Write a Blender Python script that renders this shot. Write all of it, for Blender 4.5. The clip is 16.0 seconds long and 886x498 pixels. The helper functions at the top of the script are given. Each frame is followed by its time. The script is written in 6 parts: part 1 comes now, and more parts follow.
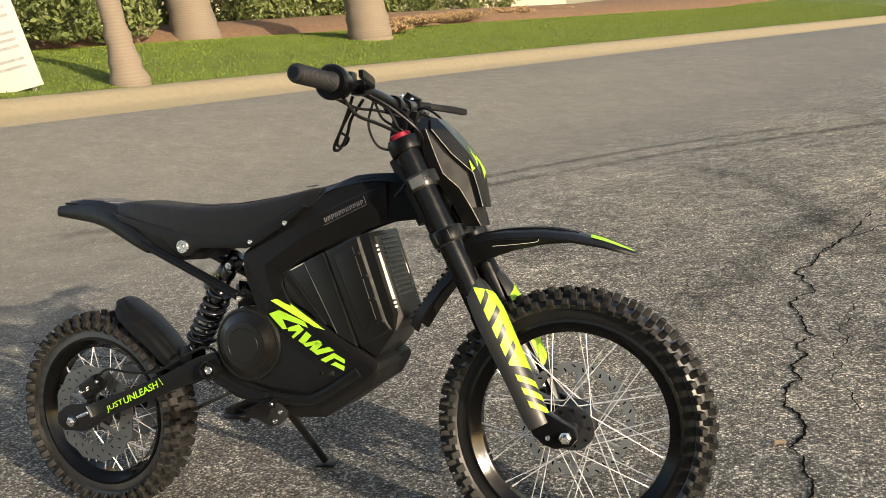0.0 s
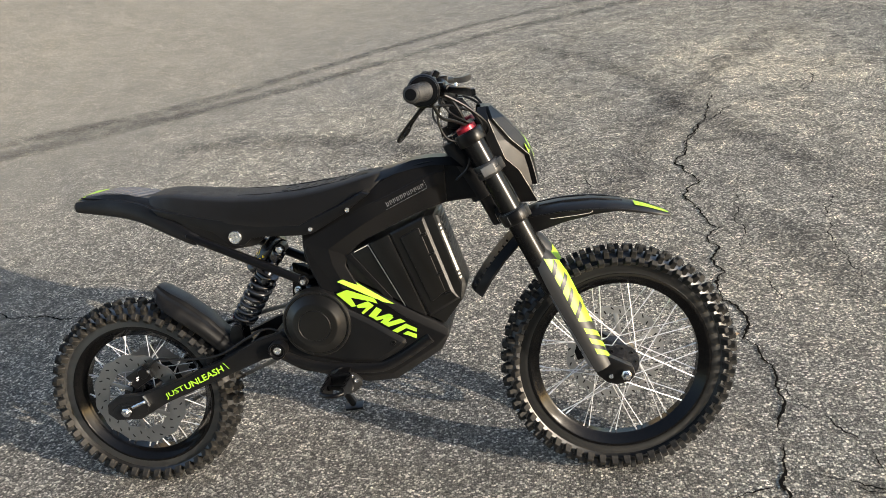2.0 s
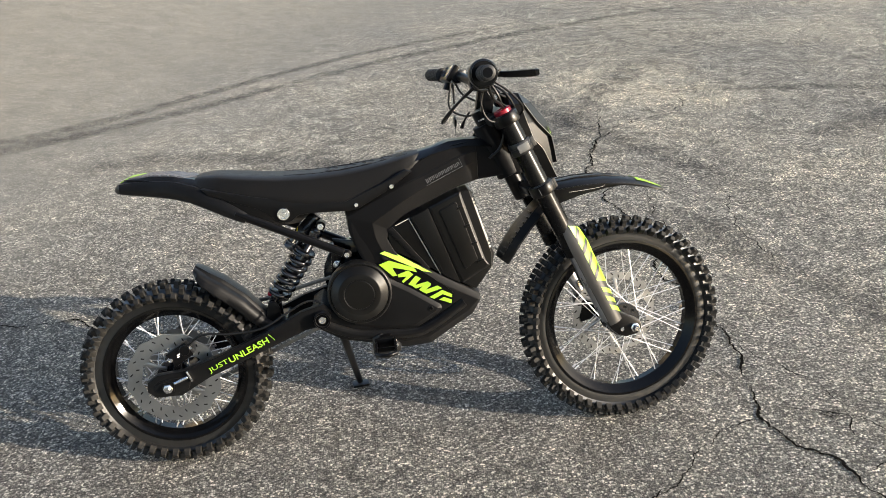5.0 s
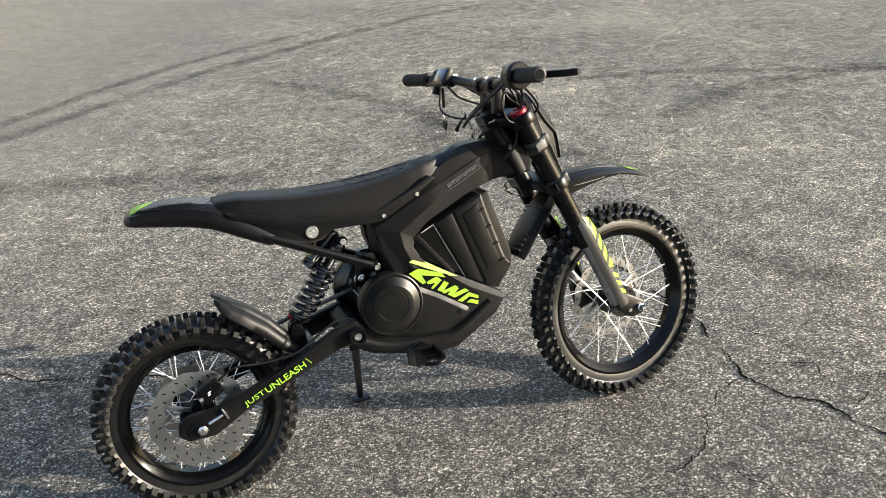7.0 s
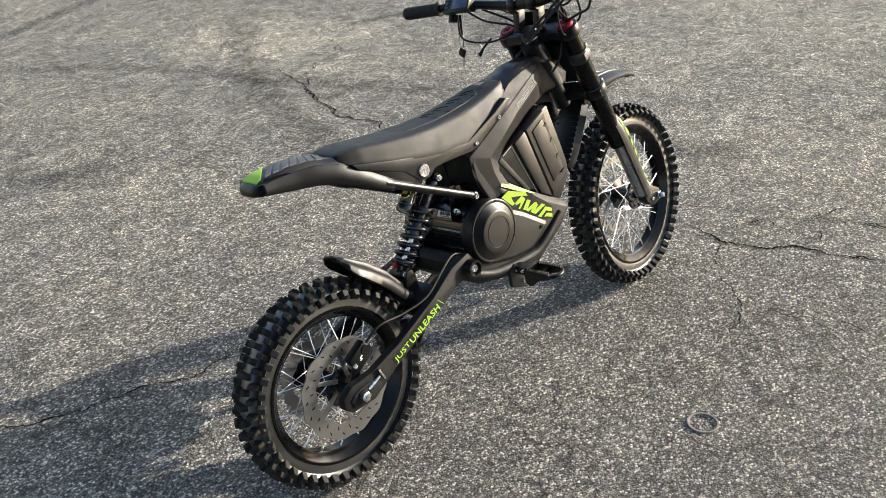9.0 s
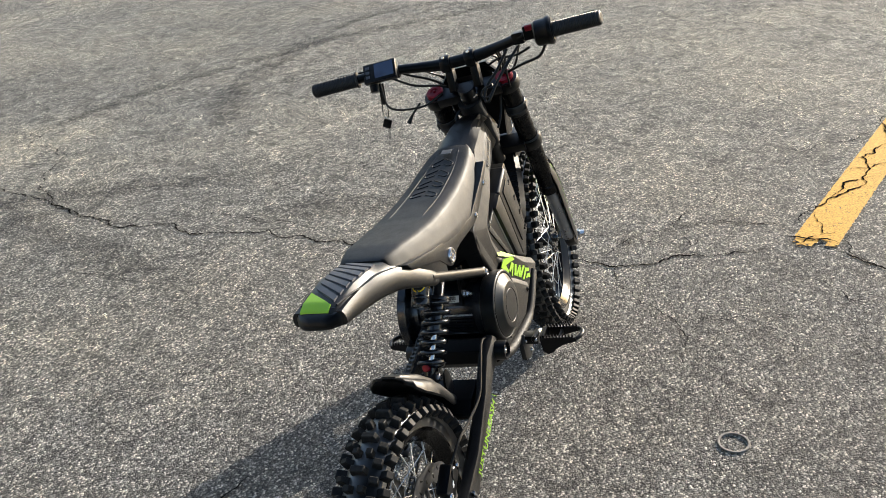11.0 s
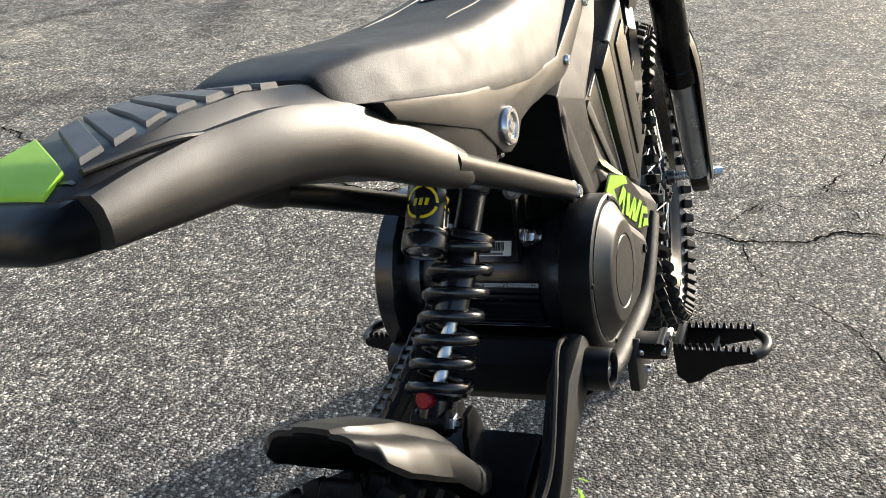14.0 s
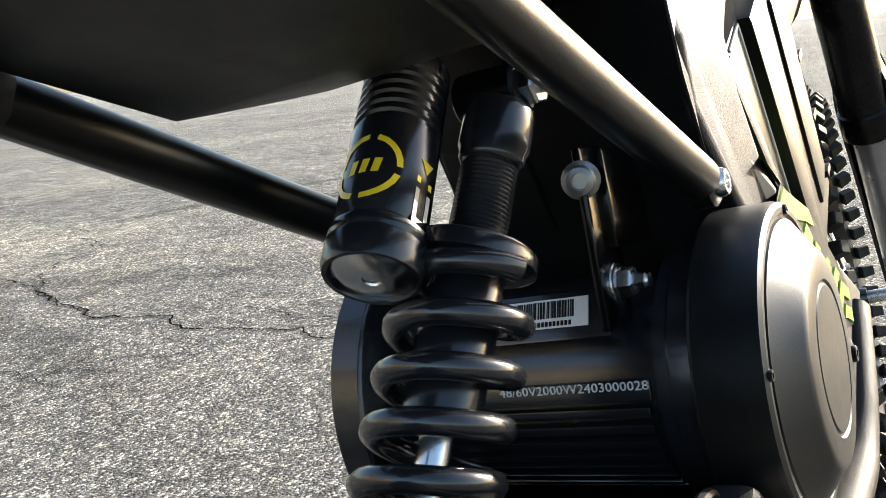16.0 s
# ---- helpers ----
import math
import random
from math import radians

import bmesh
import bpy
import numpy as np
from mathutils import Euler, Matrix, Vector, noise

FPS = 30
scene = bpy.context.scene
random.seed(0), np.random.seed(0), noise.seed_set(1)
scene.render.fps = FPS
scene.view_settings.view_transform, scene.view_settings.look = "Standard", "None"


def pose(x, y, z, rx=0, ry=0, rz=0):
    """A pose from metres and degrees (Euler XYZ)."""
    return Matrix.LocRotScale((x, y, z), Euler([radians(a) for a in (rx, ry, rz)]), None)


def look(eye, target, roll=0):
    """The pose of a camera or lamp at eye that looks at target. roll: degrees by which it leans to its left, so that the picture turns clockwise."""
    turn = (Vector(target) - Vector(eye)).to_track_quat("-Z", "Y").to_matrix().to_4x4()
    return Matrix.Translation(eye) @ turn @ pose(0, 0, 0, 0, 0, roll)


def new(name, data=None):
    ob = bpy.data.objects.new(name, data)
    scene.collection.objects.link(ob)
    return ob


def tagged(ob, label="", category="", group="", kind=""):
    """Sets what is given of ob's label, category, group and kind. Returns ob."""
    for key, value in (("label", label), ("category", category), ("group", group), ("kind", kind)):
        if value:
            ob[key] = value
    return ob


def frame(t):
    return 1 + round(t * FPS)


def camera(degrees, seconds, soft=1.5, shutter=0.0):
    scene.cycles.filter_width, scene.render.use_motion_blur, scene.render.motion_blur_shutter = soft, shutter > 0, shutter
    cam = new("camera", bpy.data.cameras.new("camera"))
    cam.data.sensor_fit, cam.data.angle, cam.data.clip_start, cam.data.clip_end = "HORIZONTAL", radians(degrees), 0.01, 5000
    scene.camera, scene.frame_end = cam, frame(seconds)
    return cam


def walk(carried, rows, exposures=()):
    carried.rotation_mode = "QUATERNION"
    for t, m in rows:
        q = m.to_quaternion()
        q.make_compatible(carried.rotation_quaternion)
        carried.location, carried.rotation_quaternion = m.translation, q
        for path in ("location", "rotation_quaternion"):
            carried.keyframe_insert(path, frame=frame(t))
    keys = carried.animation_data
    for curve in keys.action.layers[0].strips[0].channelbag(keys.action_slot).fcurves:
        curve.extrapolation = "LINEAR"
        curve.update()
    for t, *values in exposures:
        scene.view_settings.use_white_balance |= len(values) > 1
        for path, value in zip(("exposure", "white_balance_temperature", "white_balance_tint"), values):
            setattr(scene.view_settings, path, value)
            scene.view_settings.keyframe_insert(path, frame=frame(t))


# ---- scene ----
cam = camera(53.0, 16.0, soft=0.7)
PATH = [
    (0, (1.045, -1.569, 1.074), (0.285, 0.218, 0.597), -6.8),
    (0.5, (0.893, -1.688, 1.302), (0.245, 0.093, 0.663), -7.5),
    (1, (0.809, -1.831, 1.453), (0.301, -0.057, 0.682), -7.8),
    (1.5, (0.659, -1.81, 1.467), (0.272, -0.037, 0.627), -7.8),
    (2, (0.492, -1.794, 1.473), (0.22, -0.008, 0.615), -7.4),
    (2.5, (0.277, -1.831, 1.435), (0.11, -0.024, 0.593), -6.4),
    (3, (0.12, -1.864, 1.416), (0.025, -0.046, 0.588), -5.5),
    (3.5, (0.105, -1.917, 1.415), (0.086, -0.1, 0.58), -4.6),
    (4, (0.094, -2.048, 1.468), (0.136, -0.23, 0.635), -3.9),
    (6.5, (-0.44, -2.08, 1.426), (-0.003, -0.288, 0.654), -3.6),
    (7, (-0.644, -1.931, 1.499), (-0.021, -0.221, 0.669), -2.9),
    (7.5, (-0.925, -1.823, 1.486), (-0.122, -0.201, 0.635), -2.5),
    (8, (-1.188, -1.733, 1.514), (-0.24, -0.209, 0.631), -2.6),
    (10.5, (-1.75, -0.736, 1.426), (-0.189, 0.082, 0.48), -6.4),
    (11, (-1.783, -0.551, 1.49), (-0.113, 0.094, 0.598), -5.9),
    (11.5, (-1.859, -0.357, 1.504), (-0.126, 0.16, 0.649), -5.2),
    (12, (-1.809, -0.318, 1.505), (-0.073, 0.162, 0.635), -4.2),
    (12.5, (-1.448, -0.432, 1.423), (0.236, 0.107, 0.488), -3.0),
    (13, (-1.16, -0.416, 1.27), (0.469, 0.196, 0.284), -1.6),
    (13.5, (-1.003, -0.297, 1.023), (0.618, 0.352, 0.046), -1.5),
    (14, (-0.921, -0.2, 0.906), (0.719, 0.502, 0.001), -2.3),
    (14.5, (-0.804, -0.184, 0.75), (0.871, 0.578, -0.033), -3.2),
    (15, (-0.706, -0.148, 0.691), (0.986, 0.691, 0.032), -4.3),
    (15.5, (-0.632, -0.133, 0.645), (1.053, 0.802, 0.112), -4.9),
    (16, (-0.551, -0.108, 0.625), (1.12, 0.906, 0.198), -5.8),
]
LEVELS = [(0, 0.81, 7450, 11), (0.6, 0.9, 7200, 11), (1.5, 1.08, 6850, 11), (3.5, 1.25, 6750, 11), (8, 1.16, 6550, 10), (10.3, 1.1, 6500, 10), (11.2, 0.93, 6480, 10), (12.5, 0.79, 6480, 10), (13.0, 0.93, 6480, 10), (13.4, 1.03, 6480, 10), (14, 1.1, 6480, 10), (15, 1.3, 6450, 10), (16, 1.6, 6450, 10)]
walk(cam, [(t, look(eye, target, roll)) for t, eye, target, roll in PATH], LEVELS)

# ---- light ----
SUN_AZ, SUN_EL = -27.0, 17.0          # degrees: from +x towards +y, and above the horizon
world = bpy.data.worlds.new("sky")
scene.world = world
world.use_nodes = True
wn = world.node_tree.nodes
sky = wn.new("ShaderNodeTexSky")
sky.sky_type, sky.sun_disc = "NISHITA", False
sky.sun_elevation, sky.sun_rotation = radians(SUN_EL), radians(90 - SUN_AZ)
sky.dust_density, sky.ozone_density = 1.5, 1.0
wn["Background"].inputs["Strength"].default_value = 0.15
world.node_tree.links.new(sky.outputs["Color"], wn["Background"].inputs["Color"])
sun = new("sun", bpy.data.lights.new("sun", "SUN"))
sun.data.energy, sun.data.angle, sun.data.color = 4.35, radians(0.55), (1.0, 0.915, 0.785)
sun_way = Vector((math.cos(radians(SUN_EL)) * math.cos(radians(SUN_AZ)), math.cos(radians(SUN_EL)) * math.sin(radians(SUN_AZ)), math.sin(radians(SUN_EL))))
sun.matrix_world = look(sun_way * 30, (0, 0, 0))


# ---- materials ----
class Nodes:
    """A short way to write a node material."""

    def __init__(self, name):
        self.mat = bpy.data.materials.new(name)
        self.mat.use_nodes = True
        self.tree = self.mat.node_tree
        self.bsdf = self.tree.nodes["Principled BSDF"]
        self.co = self.tree.nodes.new("ShaderNodeTexCoord").outputs["Object"]

    def add(self, kind, sets=None, **ins):
        n = self.tree.nodes.new(kind)
        sets = sets or {}
        if "feature" in sets:
            n.feature = sets["feature"]
        if "operation" in sets:
            n.operation = sets["operation"]
        if "data_type" in sets:
            n.data_type, n.blend_type = sets["data_type"], sets["blend_type"]
        if "wave_type" in sets:
            n.wave_type, n.bands_direction = sets["wave_type"], sets["bands_direction"]
        for k, v in ins.items():
            self.put(n.inputs[k.replace("_", " ")], v)
        return n

    def put(self, socket, v):
        if isinstance(v, bpy.types.NodeSocket):
            self.tree.links.new(v, socket)
        else:
            socket.default_value = v

    def noise(self, scale, detail=4.0, rough=0.6, co=None):
        return self.add("ShaderNodeTexNoise", Vector=co or self.co, Scale=scale, Detail=detail, Roughness=rough).outputs["Fac"]

    def voronoi(self, scale, feature="F1", co=None, rand=1.0):
        return self.add("ShaderNodeTexVoronoi", {"feature": feature}, Vector=co or self.co, Scale=scale, Randomness=rand)

    def ramp(self, fac, *stops):
        n = self.add("ShaderNodeValToRGB", Fac=fac)
        el = n.color_ramp.elements
        while len(el) < len(stops):
            el.new(0.5)
        for e, (p, c) in zip(el, stops):
            e.position, e.color = p, (*c, 1) if isinstance(c, tuple) else (c, c, c, 1)
        return n.outputs["Color"]

    def mix(self, fac, a, b, blend="MIX"):
        n = self.add("ShaderNodeMix", {"data_type": "RGBA", "blend_type": blend})
        for sock, v in ((n.inputs[0], fac), (n.inputs[6], a), (n.inputs[7], b)):
            self.put(sock, (*v, 1) if isinstance(v, tuple) and len(v) == 3 else v)
        return n.outputs[2]

    def math(self, op, a, b=0.0):
        n = self.add("ShaderNodeMath", {"operation": op})
        self.put(n.inputs[0], a), self.put(n.inputs[1], b)
        return n.outputs[0]

    def bump(self, height, strength, distance, normal=None):
        n = self.add("ShaderNodeBump", Height=height, Strength=strength, Distance=distance)
        if normal:
            self.put(n.inputs["Normal"], normal)
        return n.outputs["Normal"]

    def set(self, **ins):
        for k, v in ins.items():
            if isinstance(v, tuple) and len(v) == 3:
                v = (*v, 1)
            self.put(self.bsdf.inputs[k.replace("_", " ")], v)
        return self.mat


def surface(name, colour, rough, metal=0.0, grain=900.0, grain_height=0.00015, wear=0.25, dust=0.0, coat=0.0, spec=0.5, glance=None):
    """A painted, moulded or metal surface: faint blotches, uneven gloss, fine grain and a film of road dust."""
    m = Nodes(name)
    big, fine = m.noise(14, 5), m.noise(grain, 2)
    c = m.mix(m.ramp(big, (0.3, 0.0), (0.75, 1.0)), tuple(v * (1 - wear * 0.5) for v in colour), tuple(min(1.0, v * (1 + wear)) for v in colour))
    if dust:
        d = m.ramp(m.noise(55, 6, 0.7), (0.42, 0.0), (0.8, dust))
        c = m.mix(d, c, (0.16, 0.145, 0.12))
    r = m.ramp(m.noise(38, 5), (0.25, max(0.03, rough - 0.07)), (0.8, min(1.0, rough + 0.1)))
    if glance:
        spec = m.ramp(m.tree.nodes.new("ShaderNodeLayerWeight").outputs["Facing"], (0.05, spec), (0.32, glance))
    return m.set(Base_Color=c, Roughness=r, Metallic=metal, Normal=m.bump(fine, 0.35, grain_height), Coat_Weight=coat, Coat_Roughness=0.12, Specular_IOR_Level=spec)


BLACK = surface("satin_black_paint", (0.0015, 0.0015, 0.0018), 0.34, wear=0.2, spec=0.08, glance=0.5)
FRAME = surface("matt_black_alloy", (0.0015, 0.0015, 0.0018), 0.58, grain=1000, grain_height=0.0009, wear=0.15, spec=0.09, glance=0.38)
PLASTIC = surface("textured_black_plastic", (0.0016, 0.0016, 0.0019), 0.45, grain=1800, grain_height=0.0003, spec=0.13, glance=0.56)
GLOSS = surface("gloss_black_anodised", (0.0085, 0.009, 0.011), 0.2, metal=0.0, grain=300, spec=0.62)
COVER = surface("cast_dark_cover", (0.0045, 0.0044, 0.0042), 0.38, metal=0.25, grain=1500, grain_height=0.0002, spec=0.1, glance=0.95)
RUBBER = surface("tyre_rubber", (0.005, 0.0049, 0.0048), 0.42, grain=420, grain_height=0.0004, wear=0.4, dust=0.015, spec=0.11, glance=1.9)
KNOB = surface("dusty_knob_rubber", (0.008, 0.0077, 0.0073), 0.6, grain=420, grain_height=0.0005, wear=0.5, dust=0.16, spec=0.2)
GRIP = surface("grip_rubber", (0.006, 0.006, 0.0065), 0.55, grain=700, grain_height=0.0003)
VINYL = surface("seat_vinyl", (0.0016, 0.0016, 0.0019), 0.6, grain=800, grain_height=0.0006, spec=0.13, glance=0.64)
STEEL = surface("bright_steel", (0.62, 0.62, 0.62), 0.22, metal=1.0, grain=300)
SPOKE = surface("plated_spoke", (0.6, 0.6, 0.61), 0.3, metal=0.6, grain=200)
DISC = surface("brushed_disc_steel", (0.28, 0.28, 0.285), 0.36, metal=1.0, grain=600)
CHAIN = surface("oiled_chain_steel", (0.16, 0.155, 0.15), 0.38, metal=1.0, grain=300)
GREY = surface("grey_rib_plastic", (0.055, 0.058, 0.07), 0.5)
GUARD = surface("grey_guard_plastic", (0.012, 0.012, 0.0125), 0.42, grain=1200, grain_height=0.0002)
LIME = surface("lime_decal", (0.27, 0.51, 0.024), 0.45, wear=0.12)
FORK = surface("black_fork_tube", (0.002, 0.002, 0.0023), 0.24, grain=300, spec=0.22)
# cream stripes and labels, and glints painted along lit edges
LINE = surface("pale_line_and_glint", (0.4, 0.375, 0.33), 0.55)
DIM = surface("grey_decal", (0.075, 0.075, 0.078), 0.45)
PRINT = surface("faint_grey_print", (0.52, 0.52, 0.53), 0.5)
CLAMP = surface("dark_clamp_alloy", (0.03, 0.03, 0.03), 0.34, metal=0.6, grain=500)
RED = surface("red_anodised", (0.2, 0.004, 0.014), 0.36, metal=0.4)
YELLOW = surface("yellow_decal", (0.75, 0.55, 0.02), 0.4)
WHITE = surface("white_sticker", (0.72, 0.72, 0.72), 0.5, wear=0.05)
CABLE = surface("cable_sheath", (0.004, 0.004, 0.004), 0.42, spec=0.25)
RIM = surface("gloss_rim_enamel", (0.0018, 0.0018, 0.002), 0.16, grain=300, wear=0.1, spec=0.22)
SILVER = surface("worn_silver_band", (0.1, 0.1, 0.1), 0.4, metal=0.3, wear=0.6)
STANCHION = surface("grey_fork_stanchion", (0.3, 0.3, 0.31), 0.3, metal=0.8, grain=400)
SCREEN = surface("display_glass", (0.03, 0.045, 0.09), 0.1, wear=0.02, coat=0.6)


def asphalt(name="asphalt", tone=1.3):
    m = Nodes(name)
    warp = m.add("ShaderNodeVectorMath", {"operation": "ADD"})
    m.put(warp.inputs[0], m.co)
    jig = m.add("ShaderNodeTexNoise", Vector=m.co, Scale=90.0, Detail=2.0)
    sc = m.add("ShaderNodeVectorMath", {"operation": "SCALE"}, Scale=0.004)
    m.put(sc.inputs[0], jig.outputs["Color"])
    m.put(warp.inputs[1], sc.outputs[0])
    co = warp.outputs[0]
    a, b, pit = m.voronoi(168, co=co), m.voronoi(390, co=co), m.voronoi(62, co=co)
    ga = m.add("ShaderNodeSeparateColor", Color=a.outputs["Color"]).outputs[0]
    gb = m.add("ShaderNodeSeparateColor", Color=b.outputs["Color"]).outputs[1]
    gp = m.add("ShaderNodeSeparateColor", Color=pit.outputs["Color"]).outputs[2]
    stone = m.ramp(ga, (0.0, (0.03, 0.029, 0.028)), (0.42, (0.105, 0.103, 0.096)), (0.74, (0.30, 0.29, 0.265)), (0.9, (0.62, 0.60, 0.55)), (1.0, (0.92, 0.89, 0.82)))
    small = m.ramp(gb, (0.0, (0.03, 0.029, 0.028)), (0.6, (0.16, 0.154, 0.143)), (1.0, (0.6, 0.58, 0.53)))
    c = m.mix(0.3, stone, small)
    # dark binder between the stones, and patches with fewer stones
    c = m.mix(m.ramp(a.outputs["Distance"], (0.45, 0.0), (0.85, 0.85)), c, (0.022, 0.0215, 0.021))
    c = m.mix(m.ramp(gp, (0.45, 0.0), (1.0, 0.5)), c, m.mix(1.0, c, (0.45, 0.45, 0.45), "MULTIPLY"))
    # winding creases and raveled spots, thick in some places and absent in others
    wind, where = m.noise(3.4, 7, 0.58), m.noise(0.62, 3, 0.5)
    line = m.math("ABSOLUTE", m.math("SUBTRACT", wind, 0.5))
    crease = m.math("MULTIPLY", m.ramp(line, (0.0, 1.0), (0.013, 0.0)), m.ramp(where, (0.46, 0.0), (0.58, 0.75)))
    c = m.mix(crease, c, (0.02, 0.0195, 0.019))
    ravel = m.noise(17, 7, 0.72)
    c = m.mix(m.ramp(ravel, (0.5, 0.0), (0.68, 0.6)), c, m.mix(1.0, c, (0.5, 0.5, 0.49), "MULTIPLY"))
    c = m.mix(m.ramp(ravel, (0.34, 0.6), (0.47, 0.0)), c, m.mix(1.0, c, (1.5, 1.48, 1.42), "MULTIPLY"))
    # coarse worn blotches, strongest on the turning ground beyond the parking spot
    apart = m.add("ShaderNodeVectorMath", {"operation": "DISTANCE"})
    m.put(apart.inputs[0], m.co), m.put(apart.inputs[1], (-0.3, -1.2, 0.0))
    beyond = m.ramp(m.math("ADD", m.math("MULTIPLY", apart.outputs["Value"], 0.25), m.math("MULTIPLY", m.noise(0.5, 3), 0.6)), (0.7, 0.15), (1.15, 1.0))
    blotch = m.noise(8.5, 6, 0.66)
    c = m.mix(m.math("MULTIPLY", beyond, m.ramp(blotch, (0.49, 0.0), (0.66, 0.42))), c, m.mix(1.0, c, (0.42, 0.42, 0.41), "MULTIPLY"))
    c = m.mix(m.math("MULTIPLY", beyond, m.ramp(blotch, (0.34, 0.42), (0.48, 0.0))), c, m.mix(1.0, c, (1.75, 1.72, 1.62), "MULTIPLY"))
    mid, big, huge = m.noise(5.5, 6, 0.62), m.noise(0.9, 5, 0.6), m.noise(0.23, 3)
    c = m.mix(m.ramp(mid, (0.35, 0.0), (0.7, 0.55)), c, m.mix(1.0, c, (0.5, 0.49, 0.47), "MULTIPLY"))
    c = m.mix(m.ramp(big, (0.42, 0.0), (0.68, 0.65)), c, m.mix(1.0, c, (1.75, 1.68, 1.55), "MULTIPLY"))
    c = m.mix(m.ramp(huge, (0.4, 0.0), (0.65, 0.45)), c, m.mix(1.0, c, (0.6, 0.6, 0.6), "MULTIPLY"))
    far = m.add("ShaderNodeVectorMath", {"operation": "DISTANCE"})
    m.put(far.inputs[0], m.co), m.put(far.inputs[1], (1.75, 3.6, 0.0))
    spot = m.math("ADD", m.math("MULTIPLY", far.outputs["Value"], 0.42), m.math("MULTIPLY", m.noise(2.1, 7, 0.7), 1.3))
    c = m.mix(m.ramp(spot, (0.75, 0.8), (1.2, 0.0)), c, m.mix(1.0, c, (1.55, 1.52, 1.45), "MULTIPLY"))
    # lighter colour further away from the parking spot
    away = m.add("ShaderNodeVectorMath", {"operation": "DISTANCE"})
    m.put(away.inputs[0], m.co), m.put(away.inputs[1], (-0.4, -1.4, 0.0))
    pale = m.math("ADD", m.math("MULTIPLY", away.outputs["Value"], 0.25), m.math("MULTIPLY", m.noise(1.3, 5), 0.5))
    c = m.mix(m.ramp(pale, (0.65, 0.0), (1.25, 1.0)), c, m.mix(1.0, c, (1.35, 1.34, 1.3), "MULTIPLY"))
    # a finer, closed surface on the through lane towards the kerb
    xyz = m.add("ShaderNodeSeparateXYZ", Vector=m.co)
    lane = m.math("ADD", m.math("MULTIPLY", xyz.outputs[0], -0.9), m.math("MULTIPLY", xyz.outputs[1], 0.436))
    closed = m.ramp(m.math("ADD", m.math("MULTIPLY", lane, 0.2), m.math("MULTIPLY", m.noise(0.7, 4), 0.3)), (0.42, 0.0), (0.78, 1.0))
    fine = m.mix(m.ramp(m.noise(5, 7, 0.62), (0.3, 0.0), (0.7, 1.0)), (0.091, 0.0875, 0.0755), (0.126, 0.122, 0.106))
    c = m.mix(m.math("MULTIPLY", closed, 0.86), c, fine)
    c = m.mix(1.0, c, (tone, tone, tone), "MULTIPLY")
    h = m.math("ADD", m.math("MULTIPLY", a.outputs["Distance"], -1.0), m.math("MULTIPLY", b.outputs["Distance"], -0.5))
    h = m.math("SUBTRACT", h, m.math("MULTIPLY", crease, 0.8))
    open_ = m.math("SUBTRACT", 1.0, m.math("MULTIPLY", closed, 0.75))
    nrm = m.bump(h, open_, 0.0105, m.bump(m.noise(48, 5, 0.65), m.math("MULTIPLY", open_, 0.95), 0.012, m.bump(m.noise(13, 6, 0.62), m.math("MULTIPLY", open_, 0.5), 0.03)))
    return m.set(Base_Color=c, Roughness=m.ramp(m.noise(30, 4), (0.3, 0.78), (0.8, 0.95)), Normal=nrm, Specular_IOR_Level=0.4)


ASPHALT = asphalt()
def mark_material(name, colour, cover, low, high, scale, soft=False):
    """Rubber or paint worn through to the asphalt below it; soft ones thin out by the mesh's own "fade" values."""
    m = Nodes(name)
    a = m.voronoi(215)
    g = m.add("ShaderNodeSeparateColor", Color=a.outputs["Color"]).outputs[0]
    c = m.mix(g, tuple(v * 0.7 for v in colour), tuple(min(1.0, v * 1.25) for v in colour))
    worn = m.ramp(m.math("ADD", m.math("MULTIPLY", m.noise(scale, 6, 0.7), 0.72), m.math("MULTIPLY", g, 0.28)), (low, 0.0), (high, cover))
    if soft:
        at = m.tree.nodes.new("ShaderNodeAttribute")
        at.attribute_name = "fade"
        worn = m.math("MULTIPLY", worn, at.outputs["Fac"])
    m.set(Base_Color=c, Roughness=0.85, Alpha=worn, Normal=m.bump(a.outputs["Distance"], -0.6, 0.004))
    return m.mat


SKID = mark_material("tyre_mark", (0.035, 0.034, 0.033), 0.55, 0.32, 0.62, 7.0, True)
SMUDGE = mark_material("rubber_smudge", (0.03, 0.029, 0.029), 0.56, 0.34, 0.68, 5.0, True)
CRUMB = mark_material("crumbled_edge", (0.03, 0.028, 0.026), 0.55, 0.44, 0.6, 70.0, True)
PAINT = mark_material("worn_yellow_paint", (0.68, 0.36, 0.05), 0.97, 0.27, 0.36, 26.0)
CRACK = surface("open_crack", (0.007, 0.0065, 0.006), 0.95, grain=300, grain_height=0.002, spec=0.0)
CONCRETE = surface("kerb_concrete", (0.225, 0.187, 0.12), 0.85, grain=160, grain_height=0.0015, wear=0.12)
IRON = surface("rusty_iron", (0.2, 0.18, 0.16), 0.6, metal=0.4, grain=260, grain_height=0.0008, wear=0.5, dust=0.4)


def leafy(name, dark, light, rough=0.6):
    m = Nodes(name)
    rnd = m.tree.nodes.new("ShaderNodeNewGeometry").outputs["Random Per Island"]
    c = m.mix(m.math("ADD", m.math("MULTIPLY", rnd, 0.6), m.math("MULTIPLY", m.noise(3, 4), 0.4)), dark, light)
    return m.set(Base_Color=c, Roughness=rough, Specular_IOR_Level=0.3)


